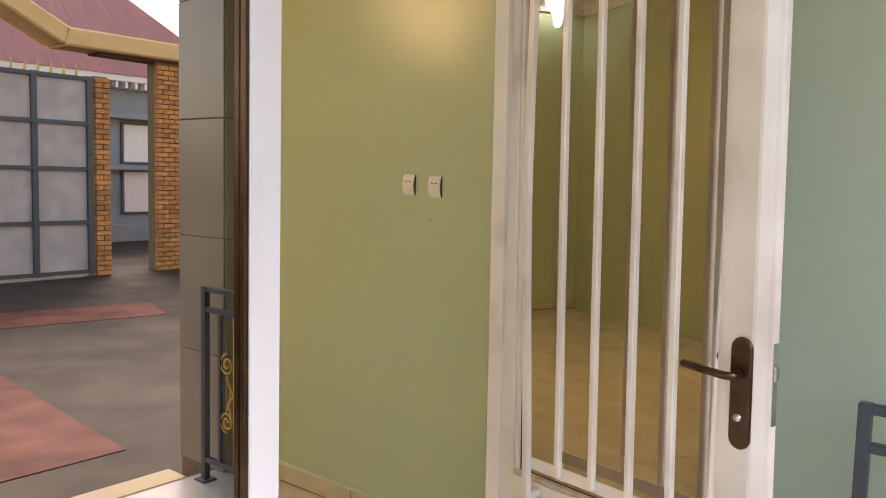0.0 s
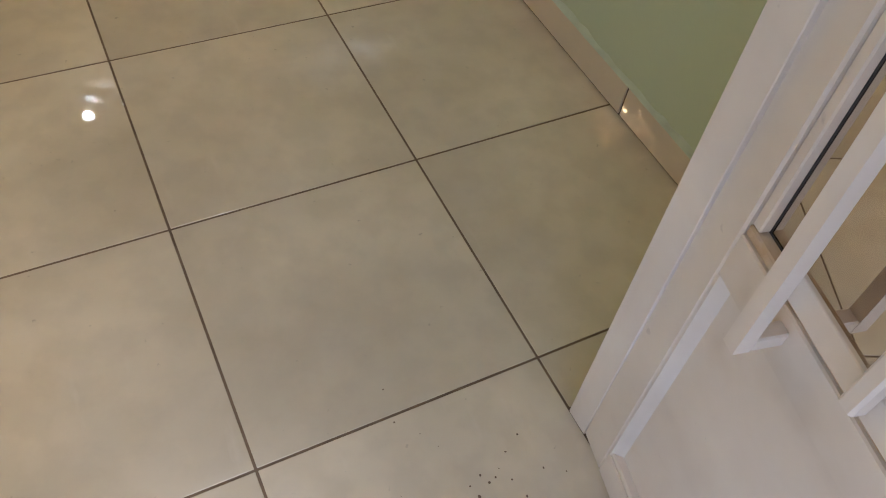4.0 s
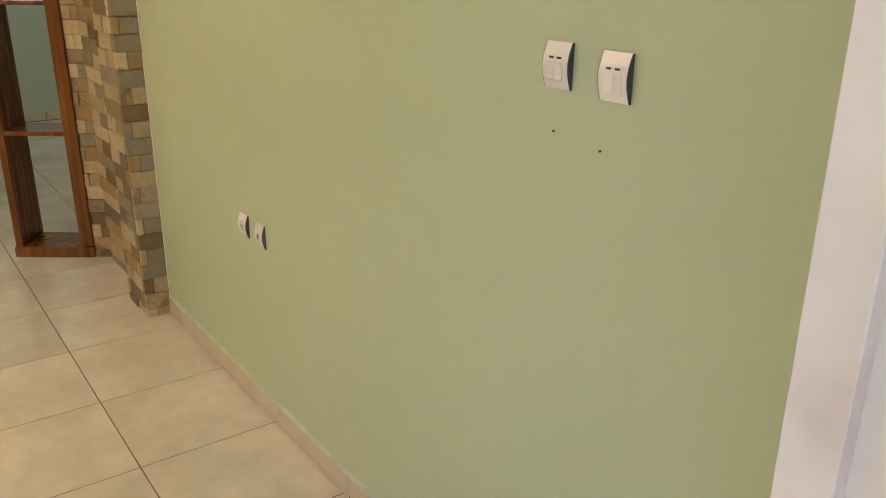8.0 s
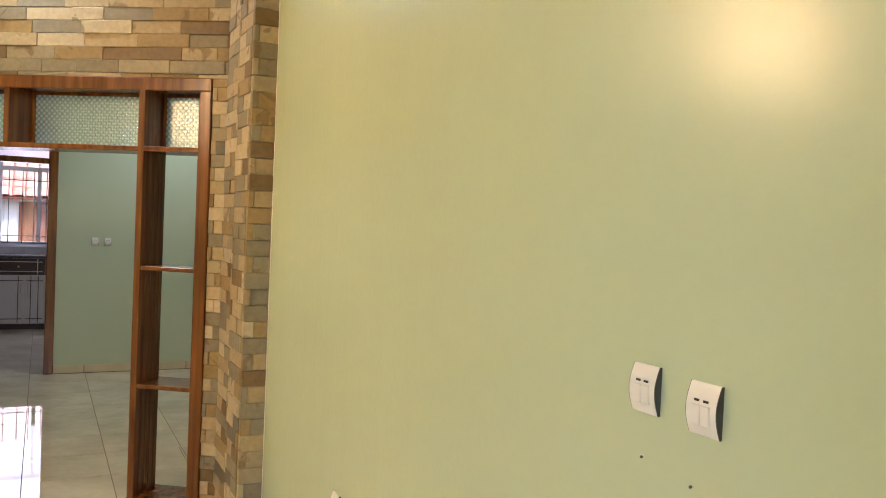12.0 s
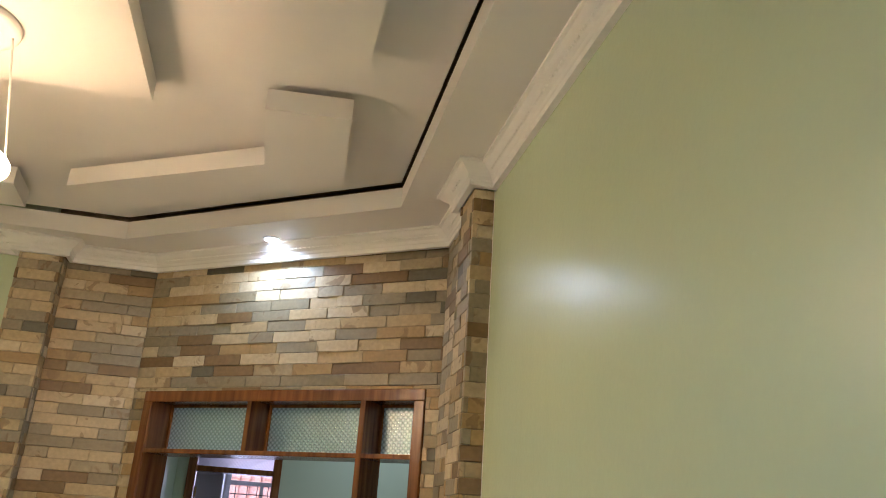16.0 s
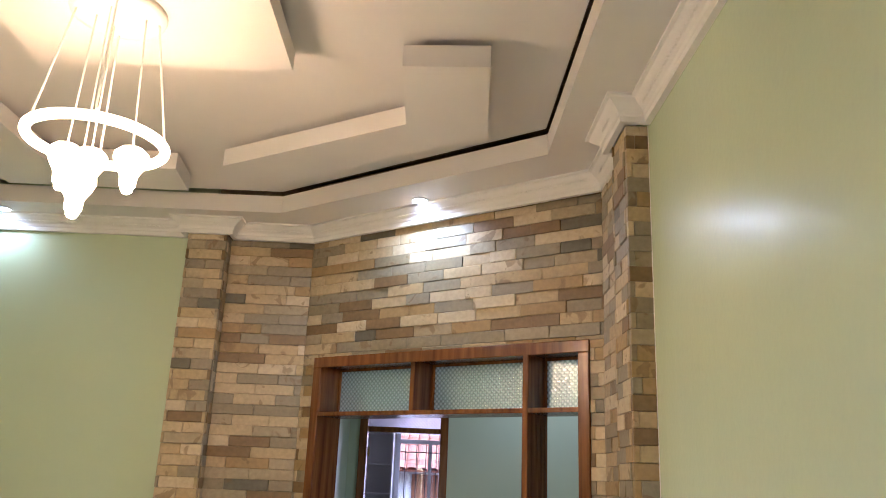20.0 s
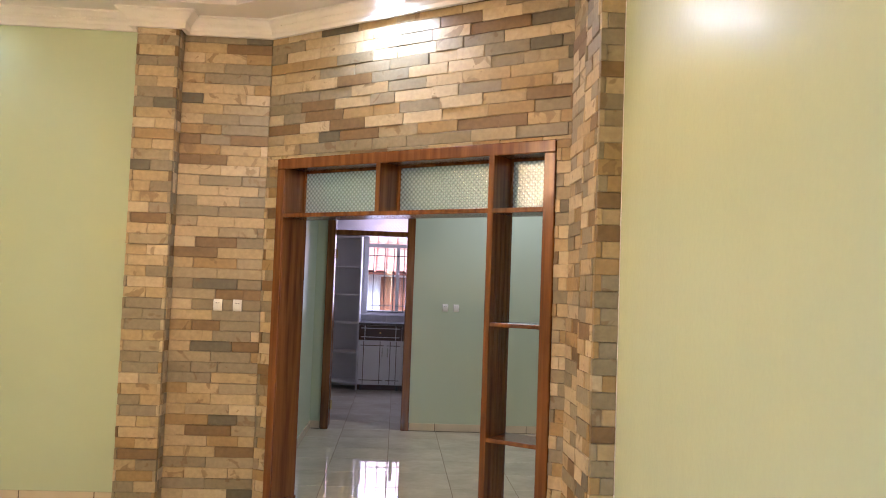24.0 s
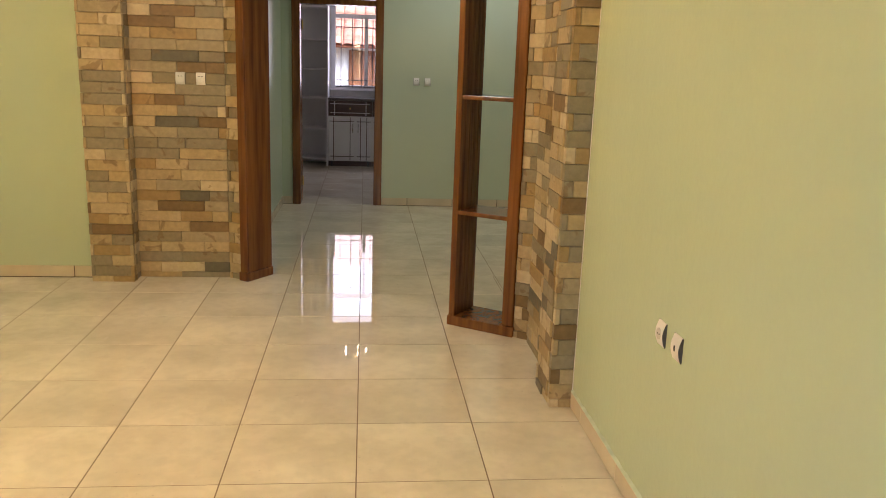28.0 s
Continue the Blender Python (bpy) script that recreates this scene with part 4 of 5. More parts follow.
for k in range(6):
    part("tile", B(-1.50 + 0.4 * k, -1.50 + 0.4 * k + 0.396, KIT - 0.012, KIT - 0.002, 1.007, 1.095, bev=0.002), PORCH, t)

# window with white frame and dark bars
t = tagged(thing("window_kitchen", "white kitchen window with dark security bars", "window"), kind="structure")
part("window_frame", pane_frame(bmesh.new(), WX0 + 0.002, WX1 - 0.002, WZ0 + 0.002, WZ1 - 0.002, KIT + 0.02, KIT + 0.10, 0.07), CABW, t)
part("mullion", B(-0.98, -0.93, KIT + 0.03, KIT + 0.09, WZ0 + 0.07, 2.16), CABW, t)
part("transom_bar", B(WX0 + 0.07, WX1 - 0.07, KIT + 0.03, KIT + 0.09, 2.16, 2.22), CABW, t)
part("window_sill", B(WX0 - 0.03, WX1 + 0.03, KIT - 0.035, KIT - 0.002, WZ0 - 0.006, WZ0 + 0.02, bev=0.003), CABW, t)
for a, b, z0, z1 in ((WX0 + 0.07, -0.98, WZ0 + 0.07, 2.16), (-0.93, WX1 - 0.07, WZ0 + 0.07, 2.16), (WX0 + 0.07, WX1 - 0.07, 2.22, WZ1 - 0.07)):
    gl = part("pane", B(a, b, KIT + 0.055, KIT + 0.06, z0, z1), CLEAR, t)
    gl.visible_shadow = False
g = part("grille", B(WX0 + 0.08, WX1 - 0.08, KIT + 0.004, KIT + 0.014, 1.145, 1.155), IRON, t, "dark iron window grille")
for z in (1.25, 2.03):
    part("bar", B(WX0 + 0.08, WX1 - 0.08, KIT + 0.004, KIT + 0.014, z - 0.006, z + 0.006), IRON, g)
for x in (-1.335, -1.165, -1.02, -0.86, -0.70, -0.55):
    part("bar", B(x - 0.006, x + 0.006, KIT + 0.002, KIT + 0.012, 1.155, 2.16), IRON, g)
KBULB = glow("lit_small_bulb", (1, 0.86, 0.66), 4.5)
t = thing("kitchen_lamp", "small lit five-bulb ceiling lamp", "ceiling light", Matrix.Translation((-1.07, 10.8, 2.90)))
part("rose", spin(bmesh.new(), [(0.05, -0.03), (0.06, 0)], seg=20), STEEL, t, smooth=True)
part("stem", cyl(bmesh.new(), (0, 0, -0.17), 0.008, 0.28), STEEL, t)
for k in range(5):
    c, s = 0.16 * math.cos(2 * math.pi * k / 5), 0.16 * math.sin(2 * math.pi * k / 5)
    arm = part("arm", tube(bmesh.new(), [(0, 0, -0.30), (c * 0.6, s * 0.6, -0.34), (c, s, -0.32)], 0.006, 8), STEEL, t, smooth=True)
    part("bulb", spin(bmesh.new(), [(0.004, -0.392), (0.011, -0.385), (0.014, -0.370), (0.011, -0.352), (0.008, -0.335), (0.008, -0.32)], (c, s), 14), KBULB, arm, "lit bulb", True)

# ---- neighbour seen through the kitchen window ----
t = thing("neighbour_house", "neighbour house with orange clay tile roof", "house")
NY = 16.5
part("wall", B(-5, 4, NY, NY + 0.2, YARD_Z, 2.0), mat("whitewashed_render", (0.84, 0.83, 0.86), 0.8, var=0.15, scale=2, bump=0.1), t)
part("door", B(-1.30, -0.55, NY - 0.04, NY, YARD_Z, 1.75, bev=0.01), mat("brown_painted_timber", (0.30, 0.11, 0.05), 0.5, var=0.3, scale=4, stretch=(6, 6, 0.6)), t)
w = part("window", pane_frame(bmesh.new(), -2.3, -1.55, 0.95, 1.75, NY - 0.05, NY, 0.06), CABW, t)
part("pane", B(-2.24, -1.61, NY - 0.03, NY - 0.02, 1.01, 1.69), mat("pale_blue_curtain", (0.35, 0.55, 0.75), 0.6, var=0.2), w)
roof = part("roof", prism(bmesh.new(), [(-5.3, NY - 0.6), (4.3, NY - 0.6), (4.3, NY + 1.75), (-5.3, NY + 1.75)], -0.04, 0.0), mat("clay_shadow", (0.30, 0.10, 0.06), 0.8, var=0.2), t)
roof.matrix_world = Matrix.Translation((0, NY - 0.6, 1.82)) @ Matrix.Rotation(radians(32), 4, "X") @ Matrix.Translation((0, -(NY - 0.6), 0))
CLAY = mat("orange_clay_tile", (0.66, 0.30, 0.21), 0.7, var=0.25, scale=8, rnd=0.18, bump=0.1)
bm = bmesh.new()
for k in range(7):
    a = math.pi * k / 6
    for y in (0, 0.36):
        bm.verts.new((-0.1 * math.cos(a), y, 0.03 + 0.045 * math.sin(a) - 0.02 * (y > 0)))
bm.verts.ensure_lookup_table()
for k in range(6):
    bm.faces.new((bm.verts[2 * k], bm.verts[2 * k + 2], bm.verts[2 * k + 3], bm.verts[2 * k + 1]))
tile_me = mesh_of("roof_tile", bm, CLAY, True)
for r in range(8):
    for c in range(22):
        o = new("roof_tile", tile_me)
        o.parent = t
        o.matrix_world = roof.matrix_world @ Matrix.Translation((-3.4 + 0.21 * c, NY - 0.62 + 0.3 * r, 0.0))

# ---- porch: railing, column ----
t = thing("railing", "dark grey iron railing with gold scroll ornaments", "railing")
RX = -0.10
Y0, Y1, ZT, ZB = -1.025, -2.13, 0.885, PORCH_Z
for y in (Y0, Y1):
    part("post", B(RX - 0.016, RX + 0.016, y - 0.016, y + 0.016, ZB, ZT, bev=0.002), IRON, t)
    part("foot", B(RX - 0.04, RX + 0.04, y - 0.04, y + 0.04, ZB, ZB + 0.008, bev=0.001), IRON, t)
for z in (ZT - 0.014, ZT - 0.115, ZB + 0.11):
    part("rail", B(RX - 0.013, RX + 0.013, Y1 + 0.016, Y0 - 0.016, z - 0.013, z + 0.013, bev=0.002), IRON, t)
ys = [Y0 - 0.12 - 0.215 * k for k in range(5)]
for k, y in enumerate(ys):
    part("baluster", B(RX - 0.010, RX + 0.010, y - 0.010, y + 0.010, ZB + 0.123, ZT - 0.128, bev=0.001), IRON, t)


def scroll(yc, zc, r, turn, up):
    pts = []
    for k in range(26):
        a = turn * k / 25 * 1.75 * 2 * math.pi
        rr = r * (1 - 0.8 * k / 25)
        pts.append((RX, yc + rr * math.sin(a), zc + up * (rr * math.cos(a))))
    return pts


for k in range(4):
    ym = (ys[k] + ys[k + 1]) / 2
    bm = bmesh.new()
    for sy in (-1, 1):
        for zc, up in ((0.52, 1), (0.24, -1)):
            tube(bm, scroll(ym + sy * 0.055, zc, 0.055, sy, up), 0.006, 6)
        tube(bm, [(RX, ym + sy * 0.055 * math.cos(j / 9 * math.pi), 0.465 - 0.17 * j / 9) for j in range(10)], 0.006, 6)
        tube(bm, [(RX, ym + sy * 0.01, 0.24), (RX, ym + sy * 0.045, 0.33), (RX, ym + sy * 0.02, 0.40)], 0.005, 6)
    tube(bm, [(RX, ym, ZB + 0.12), (RX, ym, ZT - 0.13)], 0.006, 6)
    part("ornament", bm, GOLD, t, "gold painted wrought scroll", True)

t = thing("porch_column", "porch column clad in large brown-grey tiles", "column")
part("core", B(0.022, 0.328, -2.528, -2.142, -0.4, 2.9), GROUT, t)
COLT = mat("brown_grey_cladding_tile", (0.30, 0.26, 0.21), 0.25, var=0.1, scale=3, rnd=0.04)
for k in range(5):
    z0, z1 = PORCH_Z + 0.6 * k + 0.002, min(PORCH_Z + 0.6 * k + 0.597, 2.895)
    part("tile", B(0.012, 0.022, -2.53, -2.14, z0, z1, bev=0.002), COLT, t)
    part("tile", B(0.022, 0.33, -2.142, -2.132, z0, z1, bev=0.002), COLT, t)
    part("tile", B(0.022, 0.33, -2.538, -2.528, z0, z1, bev=0.002), COLT, t)

# ---- yard mirrored in the door glass ----
GY = -11.04
BRICKM = mat("orange_brick", (0.74, 0.31, 0.10), 0.8, var=0.4, scale=9, bump=0.3, bscale=30, rnd=0.2)
brick_me = mesh_of("brick", B(-0.105, 0.105, -0.05, 0.05, -0.034, 0.034, bev=0.006), BRICKM)


def pier(x0, x1, top):
    t = thing("gate_pier", "orange brick gate pier", "pier", group="gate piers")
    part("core", B(x0 + 0.02, x1 - 0.02, GY - 0.30, GY - 0.02, YARD_Z, top), MORTAR, t)
    n = max(1, round((x1 - x0) / 0.22))
    for c in range(int((top - YARD_Z) / 0.08)):
        for k in range(n + c % 2):
            w = (x1 - x0) / n
            a = max(x0, x0 + (k - 0.5 * (c % 2)) * w)
            b = min(x1, x0 + (k + 1 - 0.5 * (c % 2)) * w)
            o = new("brick", brick_me)
            o.parent = t
            o.matrix_world = Matrix.LocRotScale(((a + b) / 2, GY - 0.02, YARD_Z + 0.04 + 0.08 * c), None, ((b - a - 0.012) / 0.21, 1, 1))


pier(3.92, 4.17, 2.90)
pier(4.98, 5.85, 3.24)
t = thing("gate_beam", "orange plastered beam over the gate", "beam")
ORANGE = mat("orange_plaster", (0.90, 0.56, 0.25), 0.7, var=0.15, scale=3, bump=0.1)
part("beam", B(3.40, 6.4, GY - 0.45, GY + 0.2, 3.28, 3.56, bev=0.03), ORANGE, t)
part("soffit", B(4.0, 6.2, GY - 0.35, GY - 0.02, 3.24, 3.28), mat("brown_timber_soffit", (0.16, 0.07, 0.03), 0.7, var=0.2), t)
part("beam_end", B(0, 4.2, -0.32, 0.32, -0.14, 0.14, bev=0.03), ORANGE, t).matrix_world = Matrix.Translation((3.44, GY - 0.12, 3.42)) @ Matrix.Rotation(radians(27), 4, "Y") @ Matrix.Rotation(math.pi, 4, "Z")
t = thing("driveway_gate", "grey steel sheet gate with a dark tube frame", "gate")
GATEM = mat("grey_gate_sheet", (0.58, 0.48, 0.46), 0.5, var=0.25, scale=4, bump=0.1)
part("sheet", B(-1.2, 3.90, GY - 0.05, GY - 0.04, YARD_Z + 0.06, 2.84), GATEM, t)
for x in (-1.16, 0.5, 2.20, 3.0, 3.84):
    part("upright", B(x - 0.04, x + 0.04, GY - 0.04, GY + 0.02, YARD_Z + 0.04, 2.88), IRON, t)
for z in (YARD_Z + 0.08, 0.62, 1.45, 2.15, 2.84):
    part("rail", B(-1.2, 3.90, GY - 0.038, GY + 0.012, z - 0.03, z + 0.03), IRON, t)
for k in range(26):
    part("spike", cyl(bmesh.new(), (-1.1 + 0.19 * k, GY - 0.02, 2.96), 0.025, 0.19, seg=8, r2=0.003), GOLD, t, "gold spear tip")
t = thing("house", "house with a dark red sheet roof beyond the gate", "house")
HW = mat("blue_grey_render", (0.30, 0.34, 0.39), 0.8, var=0.2, scale=2)
part("wall", B(1.0, 13.0, GY - 6.2, GY - 6.0, YARD_Z, 3.6), HW, t)
SUNLIT = mat("white_curtain_cloth", (0.85, 0.85, 0.86), 0.6, var=0.12, scale=5, stretch=(6, 6, 0.5))
for z0, z1 in ((0.45, 1.42), (1.66, 2.55)):
    w = part("window", pane_frame(bmesh.new(), 7.62, 8.56, z0 - 0.06, z1 + 0.06, GY - 6.0, GY - 5.93, 0.06), IRON, t)
    part("curtain", B(7.70, 8.48, GY - 5.99, GY - 5.97, z0, z1), SUNLIT, w, "bright white curtain")
part("ledge", B(6.6, 9.2, GY - 6.0, GY - 5.62, 1.46, 1.58, bev=0.01), HW, t)
part("ledge", B(6.2, 9.6, GY - 6.0, GY - 5.55, 2.66, 2.80, bev=0.01), HW, t)
for k in range(14):
    part("rafter_end", B(6.3 + 0.24 * k, 6.36 + 0.24 * k, GY - 6.0, GY - 5.5, 3.36, 3.50), CABW, t)
part("plinth_wall", B(5.5, 10.5, GY - 5.9, GY - 5.6, YARD_Z, 0.18, bev=0.01), HW, t)
part("eave", B(0.6, 13.4, GY - 5.9, GY - 5.45, 3.5, 3.68, bev=0.02), CABW, t)
bm = bmesh.new()
v = [bm.verts.new(p) for p in ((-1.0, GY - 5.4, 3.65), (11.0, GY - 5.4, 3.65), (11.0, GY - 12.4, 3.65), (-1.0, GY - 12.4, 3.65), (3.0, GY - 8.9, 7.2), (7.4, GY - 8.9, 7.2))]
for f in ((0, 1, 5, 4), (1, 2, 5), (2, 3, 4, 5), (3, 0, 4), (3, 2, 1, 0)):
    bm.faces.new([v[i] for i in f])
part("roof", bm, mat("dark_red_roof_sheet", (0.36, 0.11, 0.115), 0.5, var=0.25, scale=2, stretch=(6, 0.5, 0.5)), t)
t = tagged(thing("yard_wall", "orange plastered yard wall beside the gate", "wall"), kind="structure")
part("wall_run", B(5.85, 14, GY - 0.25, GY - 0.05, YARD_Z, 2.1), ORANGE, t)
part("wall_run", B(-14, -1.25, GY - 0.25, GY - 0.05, YARD_Z, 2.1), ORANGE, t)
REDP = mat("wet_red_paving", (0.22, 0.06, 0.04), 0.6, var=0.5, scale=2.5, bump=0.1, bscale=9, rvar=0.2, spec=0.3)
t = tagged(thing("paving_band", "wet red paving bands set in the grey yard", "paving"), kind="structure")
part("band", prism(bmesh.new(), [(-2.5, -9.4), (3.1, -8.1), (2.8, -7.2), (-2.5, -8.2)], YARD_Z, YARD_Z + 0.006), REDP, t)
part("band", prism(bmesh.new(), [(-3.2, -6.2), (0.3, -5.6), (0.07, -3.2), (-3.2, -3.2)], YARD_Z, YARD_Z + 0.006), REDP, t)

# ---- skirting, tiles and stone slips ----
EDGE = mat("pale_green_smeared_paint", (0.58, 0.68, 0.52), 0.4, var=0.2, scale=14, bump=0.1)
box_cache = {}


def slab_mesh(name, lx, ly, lz, material, bev):
    """A bevelled slab centred on the origin; alike pieces share it."""
    key = (name, round(lx, 3), round(ly, 3), round(lz, 3))
    if key not in box_cache:
        box_cache[key] = mesh_of(name, B(-lx / 2, lx / 2, -ly / 2, ly / 2, -lz / 2, lz / 2, bev=bev), material)
    return box_cache[key]


def skirting(name, m, length, joints, label, material=None, edge=None):
    """Skirting tiles along local x against a wall that faces -y."""
    t = tagged(thing(name, label, "baseboard", m), kind="structure")
    xs = [0] + [j for j in joints if 0.02 < j < length - 0.02] + [length]
    for a, b in zip(xs, xs[1:]):
        o = new("tile", slab_mesh("skirting_tile" + (material or SKIRT).name, b - a - 0.006, 0.010, 0.078, material or SKIRT, 0.0012))
        o.parent = t
        o.matrix_local = Matrix.Translation(((a + b) / 2, -0.005, 0.045))
    part("grout_line", B(0, length, -0.006, 0.0, 0.001, 0.083), SILLG, t)
    if edge:
        r2 = random.Random(3)
        n = int(length / 0.03)
        bm = bmesh.new()
        top = [(length * k / n, 0.084 + r2.uniform(0.003, 0.012)) for k in range(n + 1)]
        vs = [[bm.verts.new((x, y, zz)) for y, zz in ((0.0, 0.084), (-0.0095 - r2.uniform(0, 0.0012), 0.0835), (-0.0085, 0.0865), (0.0, z + 0.002))] for x, z in top]
        for p, q in zip(vs, vs[1:]):
            for i in range(4):
                bm.faces.new((p[i], p[(i + 1) % 4], q[(i + 1) % 4], q[i]))
        part("paint_edge", bm, edge, t, "smeared green paint along the tile top")
    return t


skirting("baseboard_right", Matrix.Translation((0, 3.14, 0)) @ Matrix.Rotation(radians(-90), 4, "Z"), 3.14 - Y_IN, [3.18 - 0.5 * k for k in range(7, -1, -1)], "beige tile skirting along the green wall", None, EDGE)
skirting("baseboard_back", Matrix.Translation((LEFT, BACK, 0)), -2.82 - LEFT, [0.18 + 0.5 * k for k in range(4)], "beige tile skirting along the back wall")
skirting("baseboard_far", Matrix.Translation((DX1, FAR, 0)), DR - DX1, [0.285 + 0.5 * k for k in range(6)], "beige tile skirting along the dining room wall")
skirting("baseboard_far_short", Matrix.Translation((DL, FAR, 0)), DX0 - DL, [], "beige tile skirting beside the kitchen doorway")
skirting("baseboard_dining", Matrix.Translation((DL, BACK + 0.2, 0)) @ Matrix.Rotation(radians(90), 4, "Z"), FAR - BACK - 0.2, [0.4 + 0.5 * k for k in range(6)], "beige tile skirting along the dining room side wall")
skirting("baseboard_porch", Matrix.Translation((0.12, Y_OUT, PORCH_Z)) @ Matrix.Rotation(radians(-90), 4, "Z"), 1.82, [0.5 * k for k in range(1, 4)], "grey tile skirting along the porch wall", PORCH)


def lay(parent, x0, x1, y0, y1, xj, yj, z, material, name="tile"):
    xs = [x0] + [x for x in sorted(xj) if x0 + 0.01 < x < x1 - 0.01] + [x1]
    ys = [y0] + [y for y in sorted(yj) if y0 + 0.01 < y < y1 - 0.01] + [y1]
    for a, b in zip(xs, xs[1:]):
        for c, d in zip(ys, ys[1:]):
            o = new(name, slab_mesh("floor_tile" + material.name, b - a - 0.0045, d - c - 0.0045, 0.012, material, 0.0008))
            o.parent = parent
            o.matrix_world = Matrix.Translation(((a + b) / 2, (c + d) / 2, z - 0.006))


XJ = [-0.485 + 0.5 * k for k in range(-10, 6)]
YJ = [0.5 * k for k in range(-6, 27)]
lay(floor, LEFT, 0, 0, 5.5, XJ, YJ, 0, TILE)
lay(floor, -0.485, 0, Y_IN, 0, [], [], 0, TILE)
lay(floor, LEFT, -2.1, Y_IN, 0, XJ, [], 0, TILE)
lay(floor, -2.1, -0.485, Y_OUT, 0, XJ, [], 0, TILE)
lay(floor, -0.485, -0.462, Y_OUT, Y_IN, [], [], 0, TILE)
lay(floor, DL, DR, 5.5, FAR, XJ, YJ, 0, TILE)
lay(floor, 0, DR, 4.35, 5.5, XJ, YJ, 0, TILE)
lay(floor, KL, KR, FAR, KIT, XJ, YJ, 0, TILE)
lay(porch_base, LEFT, 0.12, -2.22, Y_OUT, XJ, [Y_OUT - 0.5 * k for k in range(6)], PORCH_Z, PORCH)
for a, b in zip([-2.1, -1.985, -1.485, -0.985], [-1.985, -1.485, -0.985, -0.462]):
    o = new("riser_tile", slab_mesh("riser_tile", b - a - 0.004, 0.010, 0.083, RISER, 0.001))
    o.parent = porch_base
    o.matrix_world = Matrix.Translation(((a + b) / 2, Y_OUT + 0.002, PORCH_Z + 0.0425))

part("edge_line", B(-2.1, -0.462, Y_OUT - 0.0035, Y_OUT + 0.0012, -0.007, -0.0012), SILLG, porch_base, "brown grout line along the sill edge")

COURSE, FIRST, JOINT = 0.0724, 0.041, 0.0014
rng = random.Random(7)


def stone_mesh(lu, lz, kind):
    """A sawn slip, its corners and edges a little out of true; three kinds of each size."""
    key = ("stone_slip", round(lu, 3), round(lz, 3), kind)
    if key not in box_cache:
        bm = B(-lu / 2, lu / 2, -0.017, 0.017, -lz / 2, lz / 2)
        r = random.Random(int(lu * 1000) * 7 + int(lz * 1000) * 3 + kind)
        for v in bm.verts:
            v.co += Vector((r.uniform(-0.0012, 0.0006), r.uniform(-0.002, 0.002), r.uniform(-0.0012, 0.0004)))
        bmesh.ops.bevel(bm, geom=list(bm.edges), offset=0.0016 + 0.0009 * kind, segments=1, affect="EDGES", clamp_overlap=True)
        box_cache[key] = mesh_of("stone_slip", bm, STONE)
    return box_cache[key]


def slip(parent, m, u0, u1, z0, z1):
    """One stone slip whose face lies near local y = 0."""
    lu, lz = round((u1 - u0 - JOINT) / 0.01) * 0.01, z1 - z0 - JOINT
    if lu < 0.01:
        return
    o = new("stone", stone_mesh(lu, round(lz, 3), rng.randrange(3)))
    o.parent = parent
    k = (u1 - u0 - JOINT) / lu
    proud = 0.012 if u1 - u0 < 0.03 else 0.017 + rng.uniform(-0.005, 0.005)
    o.matrix_world = m @ Matrix.LocRotScale(((u0 + u1) / 2, proud, (z0 + z1) / 2), Euler((rng.uniform(-0.022, 0.022), rng.uniform(-0.006, 0.006), rng.uniform(-0.011, 0.011))), (k, 1, 1))


def wobble(x):
    return x + rng.uniform(-0.012, 0.012)


def courses(c, width):
    """Upright joints of course c on a face: half-bonded long slips, and on narrow piers whole slips in turn with lapped ends."""
    odd = c % 2
    if width < 0.15:
        if odd:
            return [0, width]
        return [0, rng.choice((0.026, 0.03, width * 0.42)), width]
    if width < 0.32:
        if odd:
            return [0, 0.02, width - 0.024, width] if rng.random() < 0.8 else [0, 0.02, width]
        return [0, wobble(width / 2), width]
    cuts, x = [0], 0.148 if odd else 0.296
    while x < width - 0.05:
        cuts.append(wobble(x))
        x += rng.choice((0.296, 0.296, 0.31, 0.27, 0.2))
    return cuts + [width]


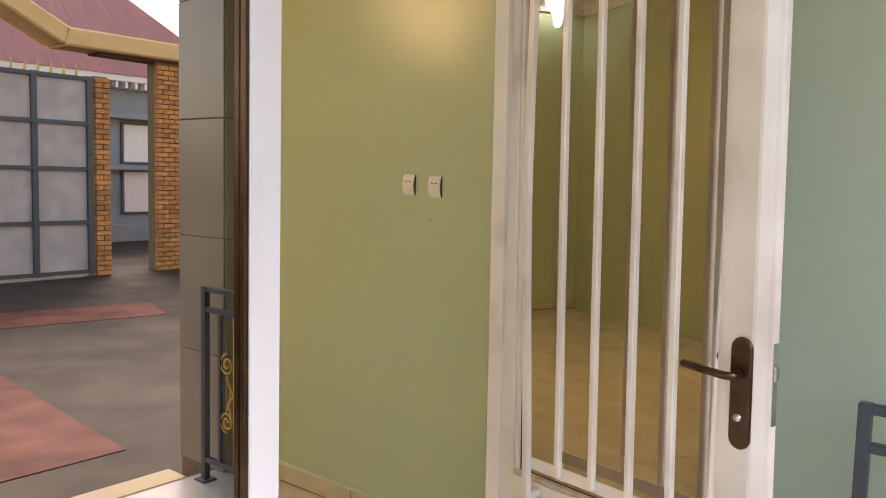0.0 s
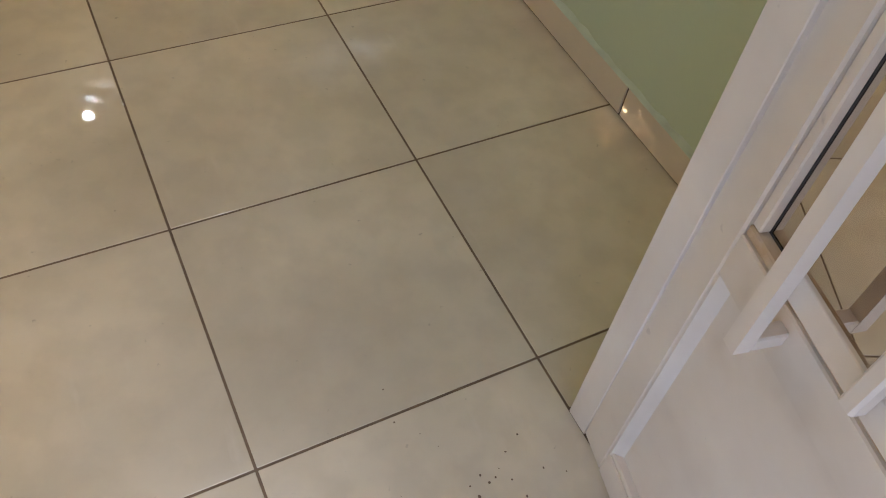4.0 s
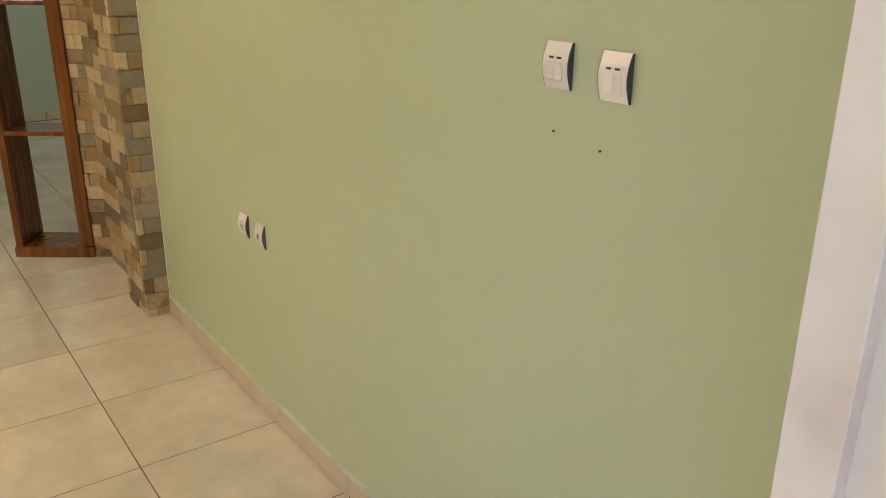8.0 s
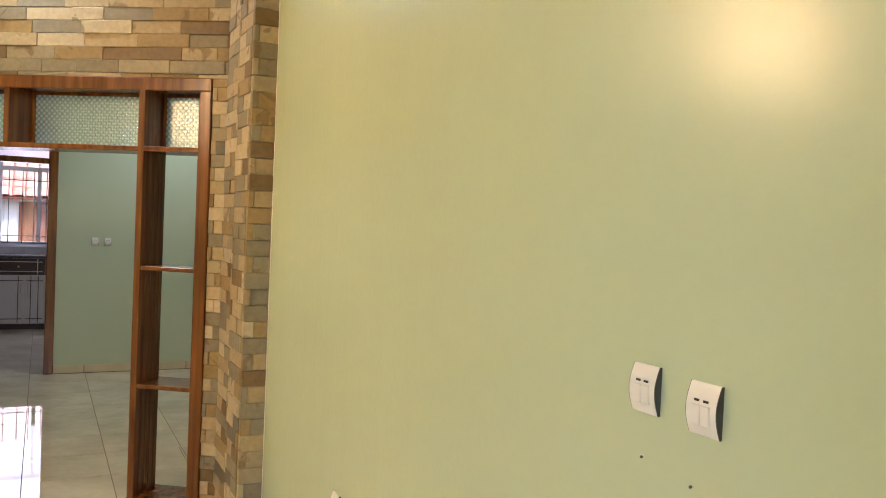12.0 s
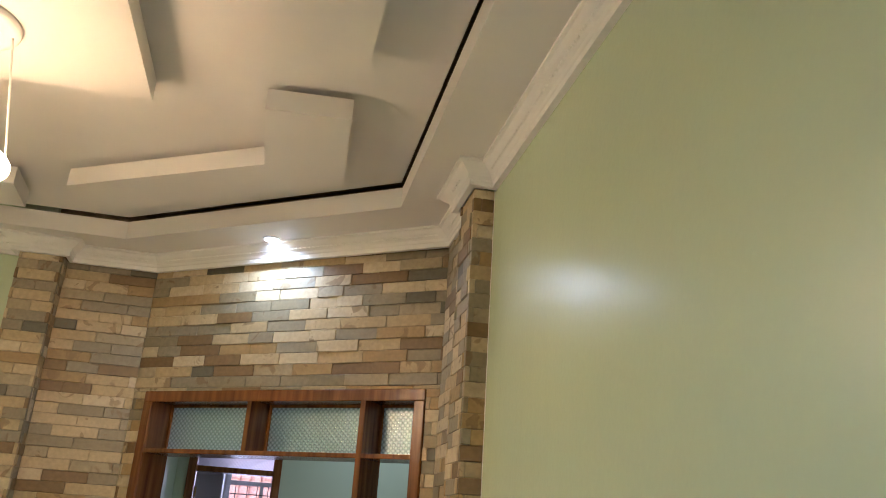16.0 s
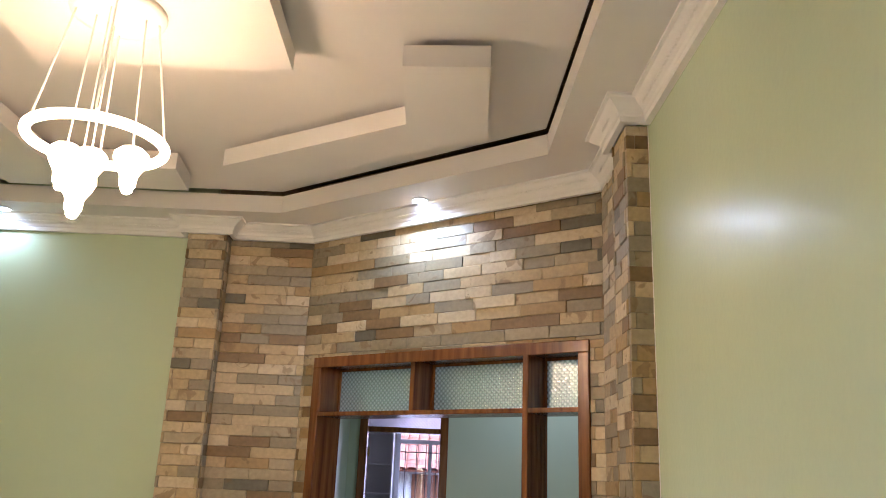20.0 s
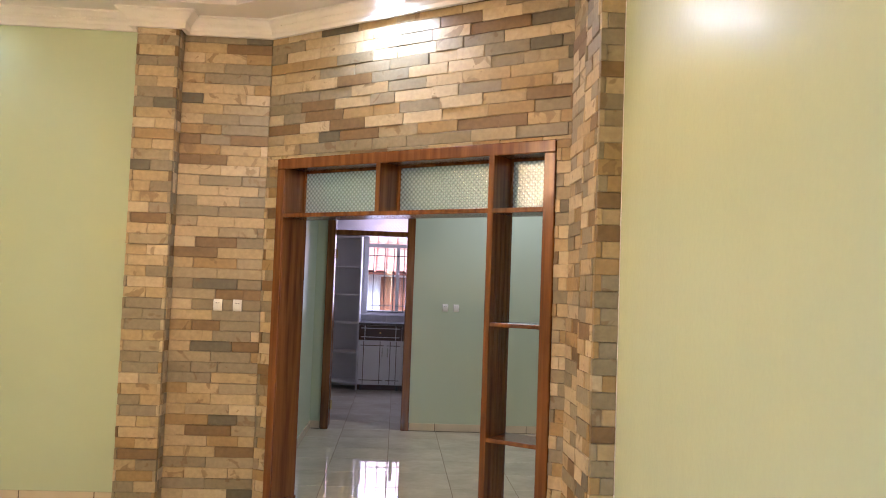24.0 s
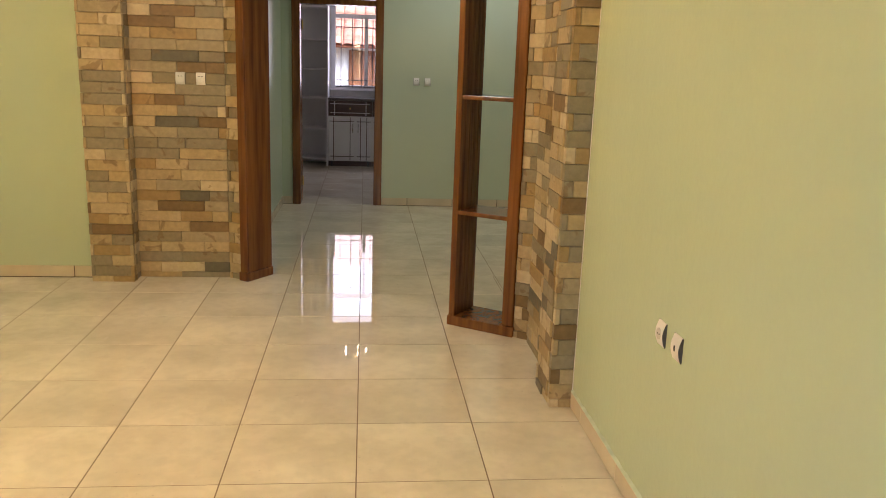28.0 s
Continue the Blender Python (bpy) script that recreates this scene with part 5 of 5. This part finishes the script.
def clad(parent, m, u0, u1, z0, z1):
    """Courses of slips over a face from u0 to u1."""
    for c in range(47):
        a, b = max(z0, FIRST + (c - 1) * COURSE, 0), min(z1, FIRST + c * COURSE)
        if b - a < 0.012:
            continue
        cuts = courses(c, u1 - u0)
        for p, q in zip(cuts, cuts[1:]):
            if q - p > 0.012:
                slip(parent, m, u0 + p, u0 + q, a, b)


QUARTER = Matrix.Rotation(radians(90), 4, "Z")
pillar_l = tagged(part("pillar_back", B(-2.776, -2.559, 5.296, BACK + 0.01, 0, STONE_TOP), MORTAR), "stone-clad pillar on the green back wall", "pillar", kind="structure")
clad(pillar_l, Matrix.Translation((-2.810, 5.262, 0)), 0, 0.285, 0, STONE_TOP)
clad(pillar_l, Matrix.Translation((-2.525, 5.296, 0)) @ QUARTER, 0, 0.112, 0, STONE_TOP)
panel_l = tagged(part("wall_stone_panel", B(-2.66, -1.86, 5.425, BACK + 0.2, 0, 3.75), MORTAR), "wall panel of beige, brown and grey stone slips", "wall", kind="structure")
clad(panel_l, Matrix.Translation((-2.525, 5.395, 0)), 0, 0.618, 0, STONE_TOP)
DIAG = PORTAL @ Matrix.Translation((0, 0.014, 0))
clad(wall_angled, DIAG, -0.125, -0.013, 0, PH + 0.012)
clad(wall_angled, DIAG, PW + 0.013, PW + 0.13, 0, PH + 0.012)
clad(wall_angled, DIAG, -0.125, PW + 0.13, PH + 0.013, STONE_TOP)
strip_r = tagged(part("wall_stone_strip", B(-0.004, 0, 3.43, 4.08, 0, STONE_TOP), MORTAR), "narrow wall strip clad in stone slips", "wall", kind="structure")
clad(strip_r, Matrix.Translation((-0.036, 4.045, 0)) @ QUARTER.inverted(), 0, 0.615, 0, STONE_TOP)
pillar_r = tagged(part("pillar_right", B(-0.074, 0, 3.182, 3.43, 0, STONE_TOP), MORTAR), "stone-clad pillar standing on the green wall", "pillar", kind="structure")
clad(pillar_r, Matrix.Translation((-0.108, 3.148, 0)), 0, 0.108, 0, STONE_TOP)
clad(pillar_r, Matrix.Translation((-0.108, 3.43, 0)) @ QUARTER.inverted(), 0, 0.247, 0, STONE_TOP)
seam = part("seam", B(-0.0025, 0.0, 3.141, 3.149, 0.086, STONE_TOP - 0.002, bev=0.0015), PLASTER, pillar_r, "pale filler line along the wall")
